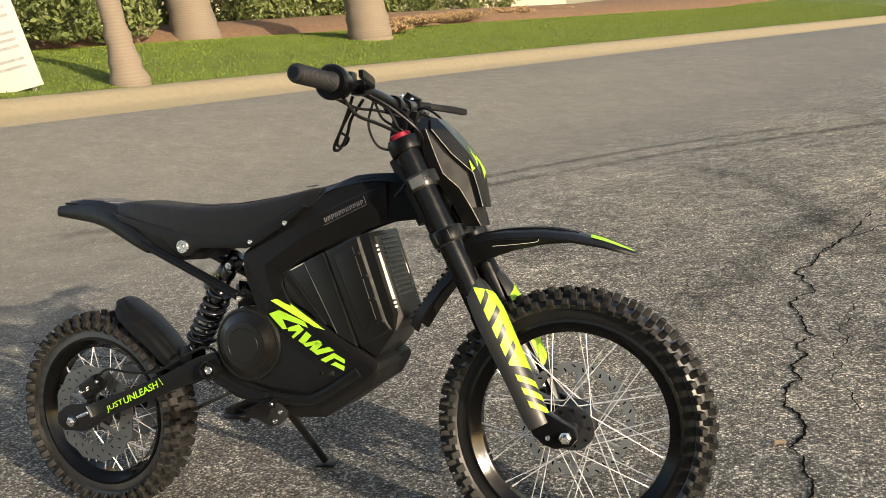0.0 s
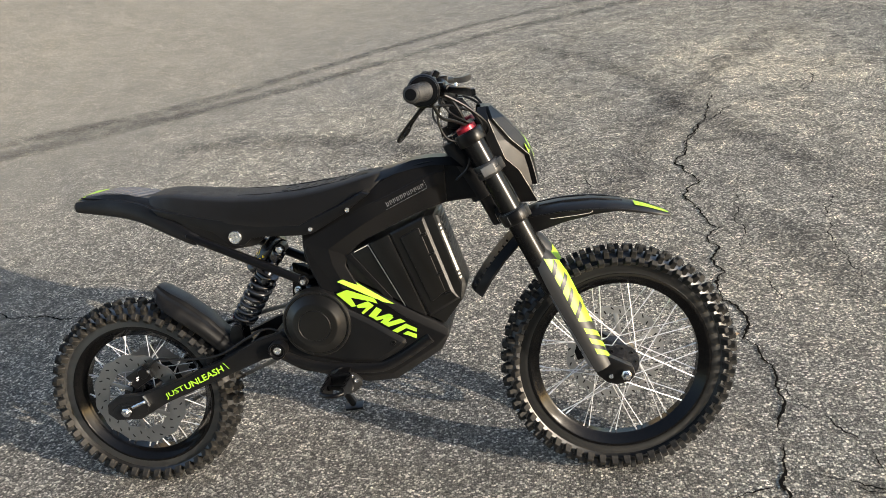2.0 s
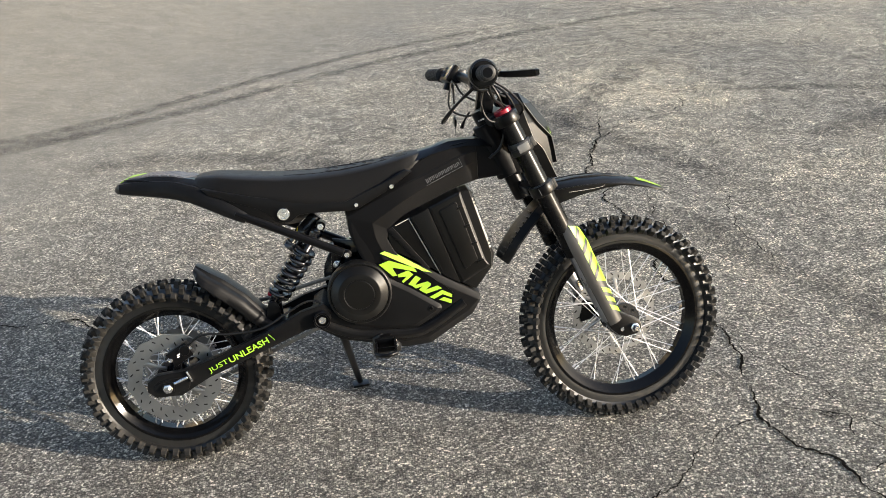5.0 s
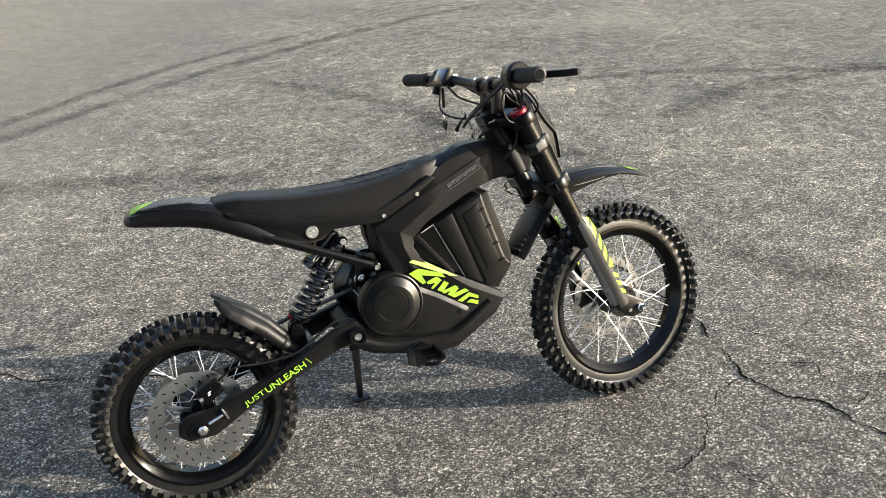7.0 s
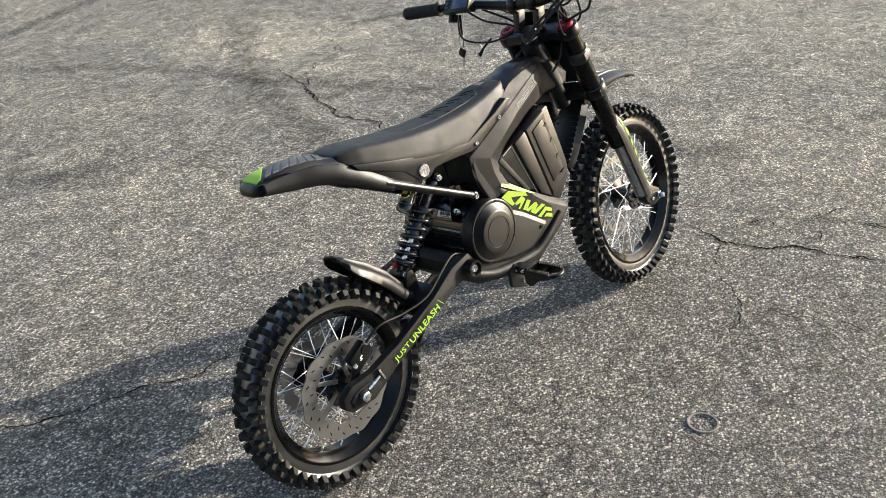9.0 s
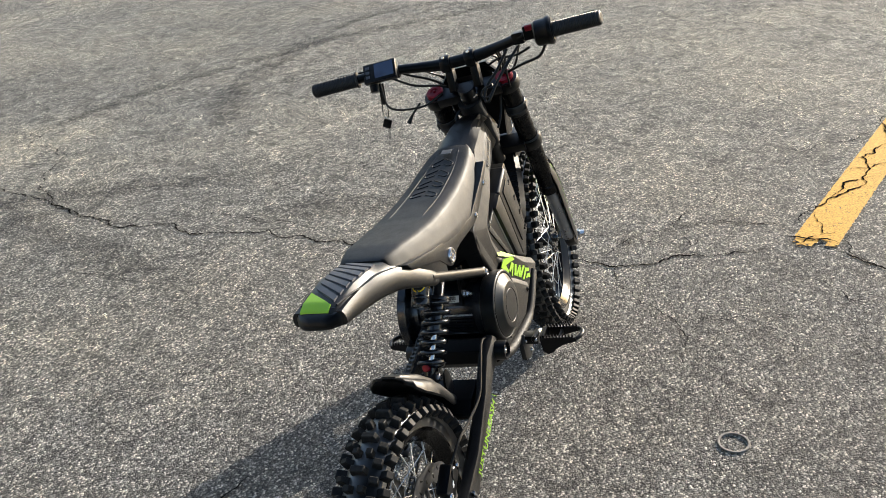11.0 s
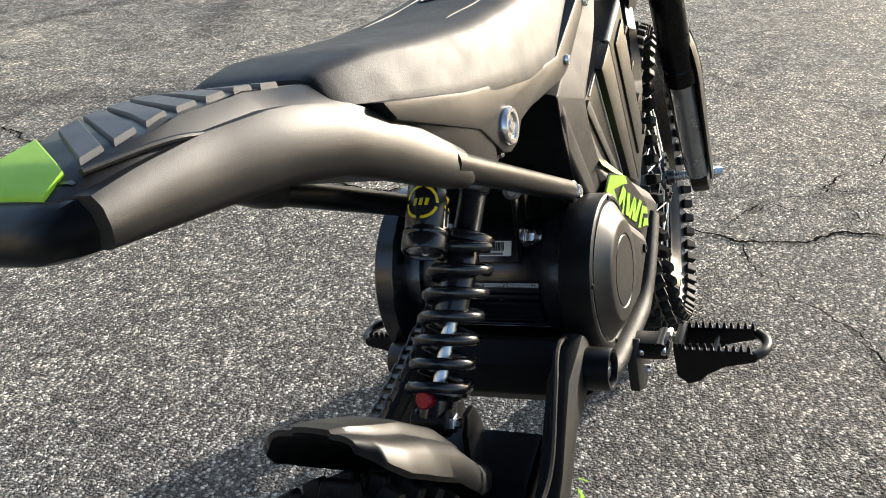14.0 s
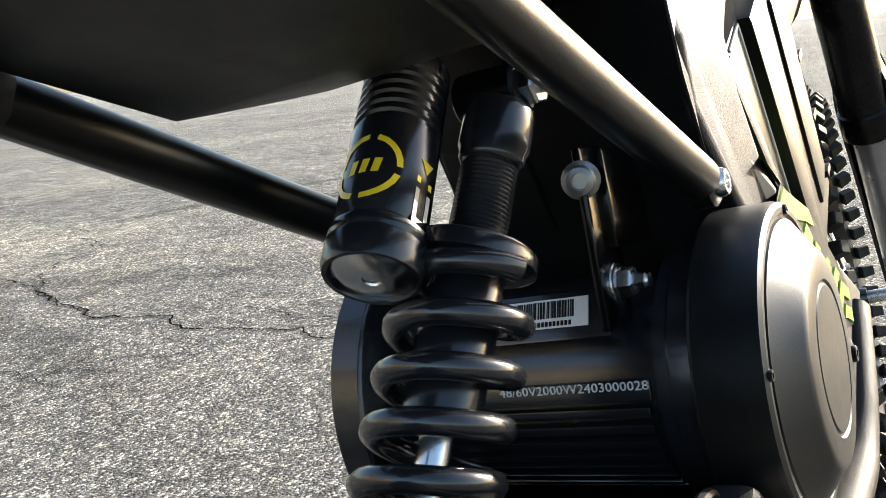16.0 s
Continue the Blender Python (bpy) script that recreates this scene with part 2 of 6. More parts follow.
GRASS = leafy("lawn_grass", (0.075, 0.115, 0.011), (0.125, 0.165, 0.018))
HEDGE = leafy("hedge_leaves", (0.045, 0.07, 0.02), (0.17, 0.19, 0.06))
DRY = leafy("dry_ground_cover", (0.2, 0.12, 0.06), (0.36, 0.25, 0.14))
SOIL = surface("brown_mulch", (0.15, 0.085, 0.045), 0.95, grain=40, grain_height=0.02, wear=0.5)
BOARD = surface("weathered_sign_board", (0.36, 0.35, 0.3), 0.6, wear=0.1)
INK = surface("faded_sign_print", (0.2, 0.2, 0.2), 0.6, wear=0.3)
m = Nodes("lawn_soil")
LAWN = m.set(Base_Color=m.mix(m.ramp(m.noise(2.2, 6), (0.35, 0.0), (0.7, 1.0)), (0.075, 0.108, 0.01), (0.115, 0.15, 0.015)), Roughness=0.9, Normal=m.bump(m.noise(60, 4), 0.8, 0.03))
m = Nodes("palm_bark")
ring = m.add("ShaderNodeTexWave", {"wave_type": "BANDS", "bands_direction": "Z"}, Vector=m.co, Scale=9.0, Distortion=3.5, Detail=4.0).outputs["Fac"]
BARK = m.set(Base_Color=m.mix(m.math("MULTIPLY", ring, m.noise(9, 5)), (0.16, 0.125, 0.092), (0.2, 0.16, 0.118)), Roughness=0.9, Normal=m.bump(ring, 0.12, 0.008))
STUCCO = surface("cream_stucco", (0.4, 0.34, 0.26), 0.9, grain=90, grain_height=0.003)
GLASS = surface("dark_window_glass", (0.02, 0.022, 0.025), 0.08, wear=0.05)


# ---- building helpers ----
def finish(name, bm, mat, smooth=40.0):
    bmesh.ops.recalc_face_normals(bm, faces=bm.faces)
    me = bpy.data.meshes.new(name)
    bm.to_mesh(me)
    bm.free()
    me.materials.append(mat)
    if smooth:
        me.polygons.foreach_set("use_smooth", [True] * len(me.polygons))
        me.set_sharp_from_angle(angle=radians(smooth))
    return me


def part(name, bm, mat, parent, label="", smooth=40.0):
    """Links bm as one mesh under a thing or a part."""
    ob = new(name, finish(name, bm, mat, smooth) if isinstance(bm, bmesh.types.BMesh) else bm)
    ob.parent = parent
    return tagged(ob, label)


def thing(name, bm, mat, label, category, group="", kind="", smooth=40.0):
    return tagged(new(name, finish(name, bm, mat, smooth)), label, category, group, kind)


def bevel_all(bm, width, angle=30, segments=2):
    if width <= 0:
        return bm
    sharp = [e for e in bm.edges if len(e.link_faces) == 2 and e.calc_face_angle(0) > radians(angle)]
    bmesh.ops.bevel(bm, geom=sharp, offset=width, segments=segments, affect="EDGES", profile=0.6, clamp_overlap=True)
    return bm


def join(*bms):
    """One bmesh from several."""
    out = bms[0]
    for other in bms[1:]:
        me = bpy.data.meshes.new("tmp")
        other.to_mesh(me)
        other.free()
        out.from_mesh(me)
        bpy.data.meshes.remove(me)
    return out


def box(centre, size, turn=(0, 0, 0), bevel=0.002, bm=None):
    b = bmesh.new()
    bmesh.ops.create_cube(b, size=1.0)
    bmesh.ops.scale(b, vec=size, verts=b.verts)
    bevel_all(b, bevel)
    b.transform(pose(*centre, *turn))
    return join(bm, b) if bm else b


def frame_of(way):
    """A matrix whose z runs along way."""
    return Vector(way).normalized().to_track_quat("Z", "Y").to_matrix().to_4x4()


def lathe(profile, origin, way, seg=32, bm=None, closed=False):
    """A body of revolution: profile rows are (radius, along)."""
    b = bmesh.new()
    rings = []
    for r, h in profile:
        if r <= 1e-6:
            rings.append([b.verts.new((0, 0, h))])
        else:
            rings.append([b.verts.new((r * math.cos(2 * math.pi * i / seg), r * math.sin(2 * math.pi * i / seg), h)) for i in range(seg)])
    pairs = list(zip(rings, rings[1:] + ([rings[0]] if closed else [])))
    for p, q in pairs if closed else pairs:
        for i in range(seg):
            j = (i + 1) % seg
            if len(p) == 1 and len(q) > 1:
                b.faces.new((p[0], q[i], q[j]))
            elif len(q) == 1 and len(p) > 1:
                b.faces.new((p[i], p[j], q[0]))
            elif len(p) > 1:
                b.faces.new((p[i], p[j], q[j], q[i]))
    b.transform(Matrix.Translation(origin) @ frame_of(way))
    return join(bm, b) if bm else b


def rod(p, q, r, r2=None, seg=20, bevel=0.0015, bm=None):
    """A solid round bar from p to q with eased ends."""
    p, q = Vector(p), Vector(q)
    r2 = r if r2 is None else r2
    d, e = (q - p).length, min(bevel, r * 0.5, r2 * 0.5)
    return lathe([(0, 0), (r - e, 0), (r, e), (r2, d - e), (r2 - e, d), (0, d)], p, q - p, seg, bm)


def spline(points, steps=8):
    """Catmull-Rom points through the given ones."""
    p = [Vector(v) for v in points]
    p = [p[0] * 2 - p[1], *p, p[-1] * 2 - p[-2]]
    out = []
    for a, b, c, d in zip(p, p[1:], p[2:], p[3:]):
        for i in range(steps):
            t = i / steps
            out.append(0.5 * (2 * b + (c - a) * t + (2 * a - 5 * b + 4 * c - d) * t * t + (3 * b - a - 3 * c + d) * t ** 3))
    return out + [p[-2]]


def sweep(points, radius, seg=12, steps=8, bm=None, flat=1.0):
    """A tube along a smooth line; radius a number or one for each given point."""
    line = spline(points, steps)
    n = len(line)
    radii = [radius] * n if not isinstance(radius, (list, tuple)) else [float(v) for v in np.interp(np.linspace(0, len(radius) - 1, n), range(len(radius)), radius)]
    b = bmesh.new()
    rings, side = [], None
    for i, c in enumerate(line):
        t = (line[min(i + 1, n - 1)] - line[max(i - 1, 0)]).normalized()
        if side is None:
            side = t.orthogonal().normalized()
        side = (side - t * side.dot(t)).normalized()
        up = t.cross(side)
        rings.append([b.verts.new(c + radii[i] * (math.cos(a) * side + flat * math.sin(a) * up)) for a in (2 * math.pi * k / seg for k in range(seg))])
    for p, q in zip(rings, rings[1:]):
        for k in range(seg):
            b.faces.new((p[k], p[(k + 1) % seg], q[(k + 1) % seg], q[k]))
    b.faces.new(rings[0][::-1]), b.faces.new(rings[-1])
    return join(bm, b) if bm else b


def slab(outline, y0, y1, bevel=0.004, bm=None, segments=2):
    """A plate: an outline in (x, z), from y0 to y1."""
    b = bmesh.new()
    a = [b.verts.new((x, y0, z)) for x, z in outline]
    c = [b.verts.new((x, y1, z)) for x, z in outline]
    n = len(a)
    b.faces.new(a), b.faces.new(c[::-1])
    for i in range(n):
        b.faces.new((a[i], c[i], c[(i + 1) % n], a[(i + 1) % n]))
    bmesh.ops.recalc_face_normals(b, faces=b.faces)
    bevel_all(b, bevel, 20, segments)
    return join(bm, b) if bm else b


def chamfered(outline, half, wide, cut=0.005, slope=1.0):
    """A plate about y = 0 with slanted rims: wide gives the rim's width at some corners, cut that of the rest, slope its depth to width."""
    n = len(outline)
    area = sum(a[0] * b[1] - b[0] * a[1] for a, b in zip(outline, outline[1:] + outline[:1]))
    spin = 1 if area > 0 else -1
    inner, rim = [], []
    for i, p in enumerate(outline):
        a, p, c = Vector(outline[i - 1]), Vector(p), Vector(outline[(i + 1) % n])
        d0, d1 = (p - a).normalized(), (c - p).normalized()
        n0, n1 = Vector((-d0.y, d0.x)) * spin, Vector((-d1.y, d1.x)) * spin
        m = (n0 + n1).normalized()
        w = wide.get(outline[i], cut)
        q = p + m * (w * min(1.5, 1 / max(0.3, m.dot(n0))))
        inner.append((q.x, q.y)), rim.append(w)
    rings = [[(x, -half, z) for x, z in inner], [(x, -half + w * slope, z) for (x, z), w in zip(outline, rim)], [(x, half - w * slope, z) for (x, z), w in zip(outline, rim)], [(x, half, z) for x, z in inner]]
    b = loft(rings)
    bmesh.ops.recalc_face_normals(b, faces=b.faces)
    return bevel_all(b, 0.0022, 14, 2)


def loft(rings, bm=None, caps=True, loop=True):
    """Skin over rings of as many points each."""
    b = bmesh.new()
    vs = [[b.verts.new(p) for p in ring] for ring in rings]
    n = len(vs[0])
    for p, q in zip(vs, vs[1:]):
        for k in range(n if loop else n - 1):
            b.faces.new((p[k], p[(k + 1) % n], q[(k + 1) % n], q[k]))
    if caps and loop:
        b.faces.new(vs[0][::-1]), b.faces.new(vs[-1])
    return join(bm, b) if bm else b


def mirror(bm):
    """A mirrored copy across the bike's middle plane."""
    b = bm.copy()
    for v in b.verts:
        v.co.y = -v.co.y
    bmesh.ops.reverse_faces(b, faces=b.faces)
    return b


def letters(text, wide, tall, at, mat, bold=0.0):
    """Flat lettering as a mesh in the built-in font, fitted to a width and a capital's height, lying by the pose at."""
    cu = bpy.data.curves.new("lettering", "FONT")
    cu.body, cu.size, cu.extrude, cu.resolution_u, cu.offset = text, 1.0, 0.01, 2, bold
    ob = bpy.data.objects.new("lettering", cu)
    scene.collection.objects.link(ob)
    bpy.context.view_layer.update()
    me = bpy.data.meshes.new_from_object(ob.evaluated_get(bpy.context.evaluated_depsgraph_get()))
    bpy.data.objects.remove(ob)
    xs_ = [v.co.x for v in me.vertices]
    ys_ = [v.co.y for v in me.vertices]
    me.transform(Matrix.Diagonal((wide / (max(xs_) - min(xs_)), tall / (max(ys_) - min(ys_)), 0.04, 1)) @ Matrix.Translation((-min(xs_), -min(ys_), 0)))
    me.transform(at)
    me.materials.clear()
    me.materials.append(mat)
    return me


# ---- ground ----
NX, NY = -0.9, 0.436          # from the bike towards the kerb
KERB = 7.0


def ease(a, b, v):
    t = min(1.0, max(0.0, (v - a) / (b - a)))
    return t * t * (3 - 2 * t)


def road_height(x, y):
    s, u = NX * x + NY * y, NY * x - NX * y
    rise = 0.70 - 0.037 * min(20.0, max(-4.0, u - 3.0))
    return max(0.0, rise) * ease(2.6, 7.4, s)


def spread(lo, hi, near, count):
    """Grid lines, close together near the bike and wide apart far off."""
    t = np.linspace(-1, 1, count)
    v = np.sign(t) * (np.abs(t) * near + (hi - near) * np.abs(t) ** 5)
    return [float(a) for a in v]


bm = bmesh.new()
xs = spread(-400, 400, 26, 121)
grid = [[bm.verts.new((NX * s + NY * u, NY * s - NX * u, road_height(NX * s + NY * u, NY * s - NX * u))) for u in xs] for s in xs]
for p, q in zip(grid, grid[1:]):
    for k in range(len(p) - 1):
        bm.faces.new((p[k], p[k + 1], q[k + 1], q[k]))
ground = thing("ground", bm, ASPHALT, "worn grey-brown asphalt road with coarse light stones", "road", kind="structure", smooth=60)


def on_road(s, u, up=0.0):
    x, y = NX * s + NY * u, NY * s - NX * u
    return Vector((x, y, road_height(x, y) + up))


def jagged(points, seed, rough=0.17, step=0.012):
    """A broken line through the points: halved again and again, each middle pushed aside."""
    rng = random.Random(seed)
    line = [Vector((*p, 0)) for p in points]
    while max((b - a).length for a, b in zip(line, line[1:])) > step:
        out = [line[0]]
        for a, b in zip(line, line[1:]):
            d = b - a
            if d.length > step:
                out.append((a + b) / 2 + Vector((-d.y, d.x, 0)) * rng.uniform(-rough, rough))
            out.append(b)
        line = out
    return line


def soft_ribbon(line, width, lift, mat, name, label, category, group, seed, uneven=0.15):
    """A strip on the ground that thins out towards its edges and ends."""
    rng = random.Random(seed)
    verts, faces, fade = [], [], []
    across = (-1.0, -0.6, -0.2, 0.2, 0.6, 1.0)
    n = len(line)
    w = 1.0
    for i, c in enumerate(line):
        t = (line[min(i + 1, n - 1)] - line[max(i - 1, 0)]).normalized()
        w = 0.7 * w + 0.3 * rng.uniform(1 - 2 * uneven, 1 + 2 * uneven)
        end = min(1.0, min(i, n - 1 - i) / (0.12 * n))
        for a in across:
            x, y = c.x - t.y * a * width * w / 2, c.y + t.x * a * width * w / 2
            verts.append((x, y, road_height(x, y) + lift))
            fade.append(end * (1.0 - ease(0.35, 1.0, abs(a))) * rng.uniform(0.8, 1.1))
    k = len(across)
    for i in range(n - 1):
        for j in range(k - 1):
            a = i * k + j
            faces.append((a, a + 1, a + k + 1, a + k))
    me = bpy.data.meshes.new(name)
    me.from_pydata(verts, [], faces)
    me.attributes.new("fade", "FLOAT", "POINT").data.foreach_set("value", fade)
    me.materials.append(mat)
    return tagged(new(name, me), label, category, group, "structure")


def crack(points, width, lift, seed, label="dark open crack winding through the asphalt", halo=True):
    """An open crack with broken edges, in a band of crumbled asphalt."""
    rng = random.Random(seed)
    line = jagged(points, seed)
    b = bmesh.new()
    rows, n = [], len(line)
    for i, c in enumerate(line):
        t = (line[min(i + 1, n - 1)] - line[max(i - 1, 0)]).normalized()
        wide = max(0.28, 0.62 + 1.1 * noise.noise((i * 0.09, seed * 3.7, 0)) + 0.5 * noise.noise((i * 0.4, seed, 5)))
        end = min(1.0, 0.15 + min(i, n - 1 - i) / 12)
        rows.append([b.verts.new((v.x, v.y, road_height(v.x, v.y) + lift)) for v in [c + Vector((-t.y, t.x, 0)) * (sg * width * wide * end * rng.uniform(0.45, 1.0) / 1.25) for sg in (1, -1)]])
    for p, q in zip(rows, rows[1:]):
        b.faces.new((p[0], p[1], q[1], q[0]))
    thing("asphalt_crack", b, CRACK, label, "crack", "cracks in the asphalt", "structure", smooth=0)
    if halo:
        soft_ribbon(line[::2], width * 2.4, lift - 0.0012, CRUMB, "crumbled_asphalt", "dark crumbled asphalt edging a crack", "crack edge", "cracks in the asphalt", seed + 500)


CRACKS = [
    ([(1.317, 2.988), (1.25, 2.72), (1.22, 2.56), (1.1, 2.32), (1.07, 2.18), (1.0, 2.01), (1.03, 1.87), (1.07, 1.76), (0.98, 1.63), (1.02, 1.48), (1.065, 1.3), (1.01, 1.23), (1.0, 1.03), (0.985, 0.86), (1.025, 0.68), (0.995, 0.526), (1.046, 0.377), (1.04, 0.216), (1.003, 0.065)], 0.0106),
    ([(1.003, 0.065), (0.958, -0.128), (0.996, -0.253), (1.085, -0.378), (1.188, -0.654)], 0.0085),
    ([(1.204, -0.84), (1.131, -0.912), (1.058, -0.993), (0.996, -1.166), (1.038, -1.523)], 0.009),
    ([(0.958, -0.128), (0.846, -0.155), (0.723, -0.242), (0.653, -0.344), (0.52, -0.386)], 0.0045),
    ([(1.046, 0.377), (1.132, 0.127), (1.196, -0.074), (1.156, -0.276)], 0.004),
    ([(0.74, 2.19), (0.67, 1.98), (0.6, 1.75), (0.56, 1.62)], 0.003),
    ([(-0.296, 0.618), (-0.693, 0.667), (-1.084, 0.822), (-1.57, 0.906), (-2.141, 1.034)], 0.0065),
    ([(1.015, 2.081), (1.215, 2.537), (1.777, 2.912), (2.136, 3.478)], 0.006),
    ([(1.085, -0.378), (1.291, -0.274), (1.571, -0.421), (1.995, -0.349)], 0.0035),
    ([(1.06, -0.07), (1.25, -0.22), (1.35, -0.38), (1.36, -0.55), (1.37, -0.7)], 0.0045),
    ([(1.28, -0.86), (1.17, -0.89), (1.1, -0.94), (1.02, -1.02)], 0.006),
    ([(1.01, -0.78), (0.92, -0.83), (0.85, -0.86), (0.84, -0.99)], 0.0035),
    ([(1.26, -0.85), (1.34, -0.95), (1.42, -1.04)], 0.0035),
    ([(2.16, -0.61), (2.12, -0.75), (2.27, -0.96), (2.42, -1.07)], 0.006),
    ([(0.62, -0.36), (0.52, -0.4), (0.42, -0.385)], 0.0055),
    ([(0.63, -0.4), (0.67, -0.49), (0.71, -0.58)], 0.003),
    ([(1.53, 1.68), (1.51, 1.48), (1.47, 1.3), (1.42, 1.09), (1.42, 0.85)], 0.0045),
    ([(1.19, 1.68), (1.16, 1.49), (1.13, 1.35), (1.12, 1.17), (1.13, 1.06), (1.12, 0.91), (1.14, 0.69)], 0.0042),
    ([(1.27, -0.258), (1.302, -0.325), (1.337, -0.378), (1.383, -0.46), (1.377, -0.549), (1.378, -0.636), (1.402, -0.722)], 0.005),
    ([(1.336, -0.373), (1.26, -0.384), (1.154, -0.386)], 0.004),
    ([(1.189, -0.167), (1.111, -0.119), (1.016, -0.077)], 0.004),
    ([(0.638, -0.384), (0.662, -0.445), (0.679, -0.522), (0.718, -0.583), (0.724, -0.675), (0.719, -0.8)], 0.0045),
]
for i, (line, w) in enumerate(CRACKS):
    crack(line, w * 0.72 + 0.0006, 0.003, 10 + i, halo=w > 0.0055)

SKIDS = [
    ([(-3.18, 2.021), (-2.594, 2.693), (-2.112, 3.141), (-1.545, 3.625), (-0.874, 4.214), (-0.092, 4.885), (0.894, 5.534), (2.204, 6.215), (3.65, 6.733)], 0.2),
    ([(-3.354, 2.152), (-2.638, 2.88), (-1.83, 3.58), (-1.162, 4.338), (-0.483, 5.048), (0.301, 5.63), (1.794, 6.47)], 0.15),
    ([(1.62, 3.5), (2.45, 3.3), (3.1, 3.1), (3.5, 2.85), (3.9, 2.65), (4.33, 2.4), (4.8, 1.85), (5.9, 1.0)], 0.18),
    ([(3.9, 2.75), (4.3, 2.61), (4.93, 2.48), (5.5, 2.0)], 0.14),
]
SMUDGES = [([(0.5, 1.2), (0.8, 2.0), (1.05, 2.77), (1.32, 3.3), (1.65, 3.85), (2.1, 4.4)], 0.26), ([(1.75, 1.5), (1.45, 2.1), (1.2, 2.7), (0.95, 3.5), (0.6, 4.1), (0.1, 4.7)], 0.24), ([(1.25, 1.45), (1.32, 1.03), (1.5, 0.6), (1.75, 0.1)], 0.24), ([(2.2, 2.2), (3.1, 2.6), (4.2, 2.5)], 0.26), ([(-1.7, 2.7), (-1.2, 2.8), (-0.5, 2.6), (0.1, 2.2)], 0.3)]
for i, (line, w) in enumerate(SKIDS):
    soft_ribbon(spline([(*p, 0) for p in line], 8), w, 0.0045, SKID, "tyre_mark", "dark curved rubber skid mark on the asphalt", "skid mark", "skid marks on the road", 40 + i)
for i, (line, w) in enumerate(SMUDGES):
    soft_ribbon(spline([(*p, 0) for p in line], 8), w, 0.0062 + 0.0006 * i, SMUDGE, "rubber_smudge", "faint dark rubber smudge on the asphalt", "smudge", "skid marks on the road", 60 + i, 0.35)
bm = bmesh.new()
rows = []
for i in range(181):
    t = (i / 180) ** 1.6
    a, c = Vector((1.185, -0.682, 0)).lerp(Vector((5.3, -1.985, 0)), t), Vector((1.21, -0.847, 0)).lerp(Vector((5.3, -2.14, 0)), t)
    jig = 0.006 * noise.noise((i * 0.7, 1, 0))
    rows.append([bm.verts.new((v.x, v.y + jig, 0.006)) for v in [a.lerp(c, j / 20) for j in range(21)]])
END = (Vector((1.1975, -0.7645)), Vector((4.09, -1.298)).normalized())
for p, q in zip(rows, rows[1:]):
    for k in range(20):
        mid = (p[k].co + q[k + 1].co) / 2
        back = (Vector((mid.x, mid.y)) - END[0]).dot(END[1])
        # paint broken away past the end crack, but for two flakes
        cut = float(np.interp(k, (0, 1, 4, 9, 10, 11, 14, 15, 18, 19), (0.05, 0.024, -0.004, 0.004, 0.03, 0.07, 0.062, 0.03, 0.02, 0.04)))
        if back > cut + 0.03 * noise.noise((mid.x * 70, mid.y * 70, 3)):
            bm.faces.new((p[k], p[k + 1], q[k + 1], q[k]))
bmesh.ops.delete(bm, geom=[v for v in bm.verts if not v.link_faces], context="VERTS")
thing("yellow_road_line", bm, PAINT, "worn yellow painted road line, cracked and flaking", "road marking", kind="structure", smooth=0)
for i, line in enumerate([[(1.38, -0.73), (1.49, -0.76), (1.62, -0.84), (1.69, -0.91), (1.92, -1.0), (2.19, -1.06), (2.41, -1.1), (2.81, -1.25), (3.3, -1.44)], [(1.49, -0.78), (1.4, -0.79), (1.3, -0.81), (1.35, -0.86)], [(1.92, -0.93), (1.99, -1.04), (2.02, -1.1)], [(1.62, -0.84), (1.78, -0.9), (1.86, -1.02)], [(1.22, -0.73), (1.3, -0.81)]]):
    crack(line, 0.008, 0.008, 70 + i, "dark crack running through the yellow road paint", False)
crack([(1.272, -0.66), (1.263, -0.69), (1.264, -0.726), (1.252, -0.78), (1.262, -0.81), (1.235, -0.85)], 0.01, 0.009, 79, "dark crack running through the yellow road paint", False)
bm = lathe([(0.033, 0.001), (0.0334, 0.004), (0.0345, 0.005), (0.0385, 0.005), (0.0396, 0.004), (0.04, 0.001)], (0.082, -0.552, 0.0), (0, 0, 1), 40)
ringcap = thing("survey_ring", bm, IRON, "thin worn round iron ring set in the asphalt", "ground ring")

# ---- roadside ----
def strip(rows, name, mat, label, category, smooth=30):
    """A long solid along the kerb: rows of (s, height over the road's edge), closed below."""
    us = [-60, -30, -12] + [-6 + 0.5 * i for i in range(60)] + [30, 45, 70, 110]
    rings = []
    for u in us:
        base = on_road(7.4, u).z
        rings.append([(NX * s + NY * u, NY * s - NX * u, base + h) for s, h in rows])
    return thing(name, loft(rings), mat, label, category, kind="structure", smooth=smooth)


strip([(6.4, -0.3), (6.4, -0.14), (6.62, -0.052), (6.86, -0.006), (6.98, 0.05), (7.06, 0.115), (7.14, 0.15), (7.22, 0.165), (7.32, 0.168), (7.34, 0.0)], "kerb", CONCRETE, "pale tan concrete kerb and gutter along the road", "kerb")
strip([(7.325, 0.0), (7.325, 0.165), (8.0, 0.26), (9.0, 0.46), (11.0, 0.72), (16.0, 1.0), (60.0, 1.4), (60.0, 0.0)], "lawn", LAWN, "sunlit sloping green lawn behind the kerb", "lawn")


strip([(11.9, 0.5), (11.9, 0.77), (12.2, 0.93), (13.2, 1.12), (15.0, 1.26), (18.0, 1.4), (18.0, 0.5)], "planting_bed", SOIL, "reddish-brown mulched bed under the shrubs", "planting bed")


def lawn_height(s, u):
    return on_road(7.4, u).z + float(np.interp(s, [7.325, 8.0, 9.0, 11.0, 16.0, 60.0], [0.165, 0.26, 0.46, 0.72, 1.0, 1.4]))


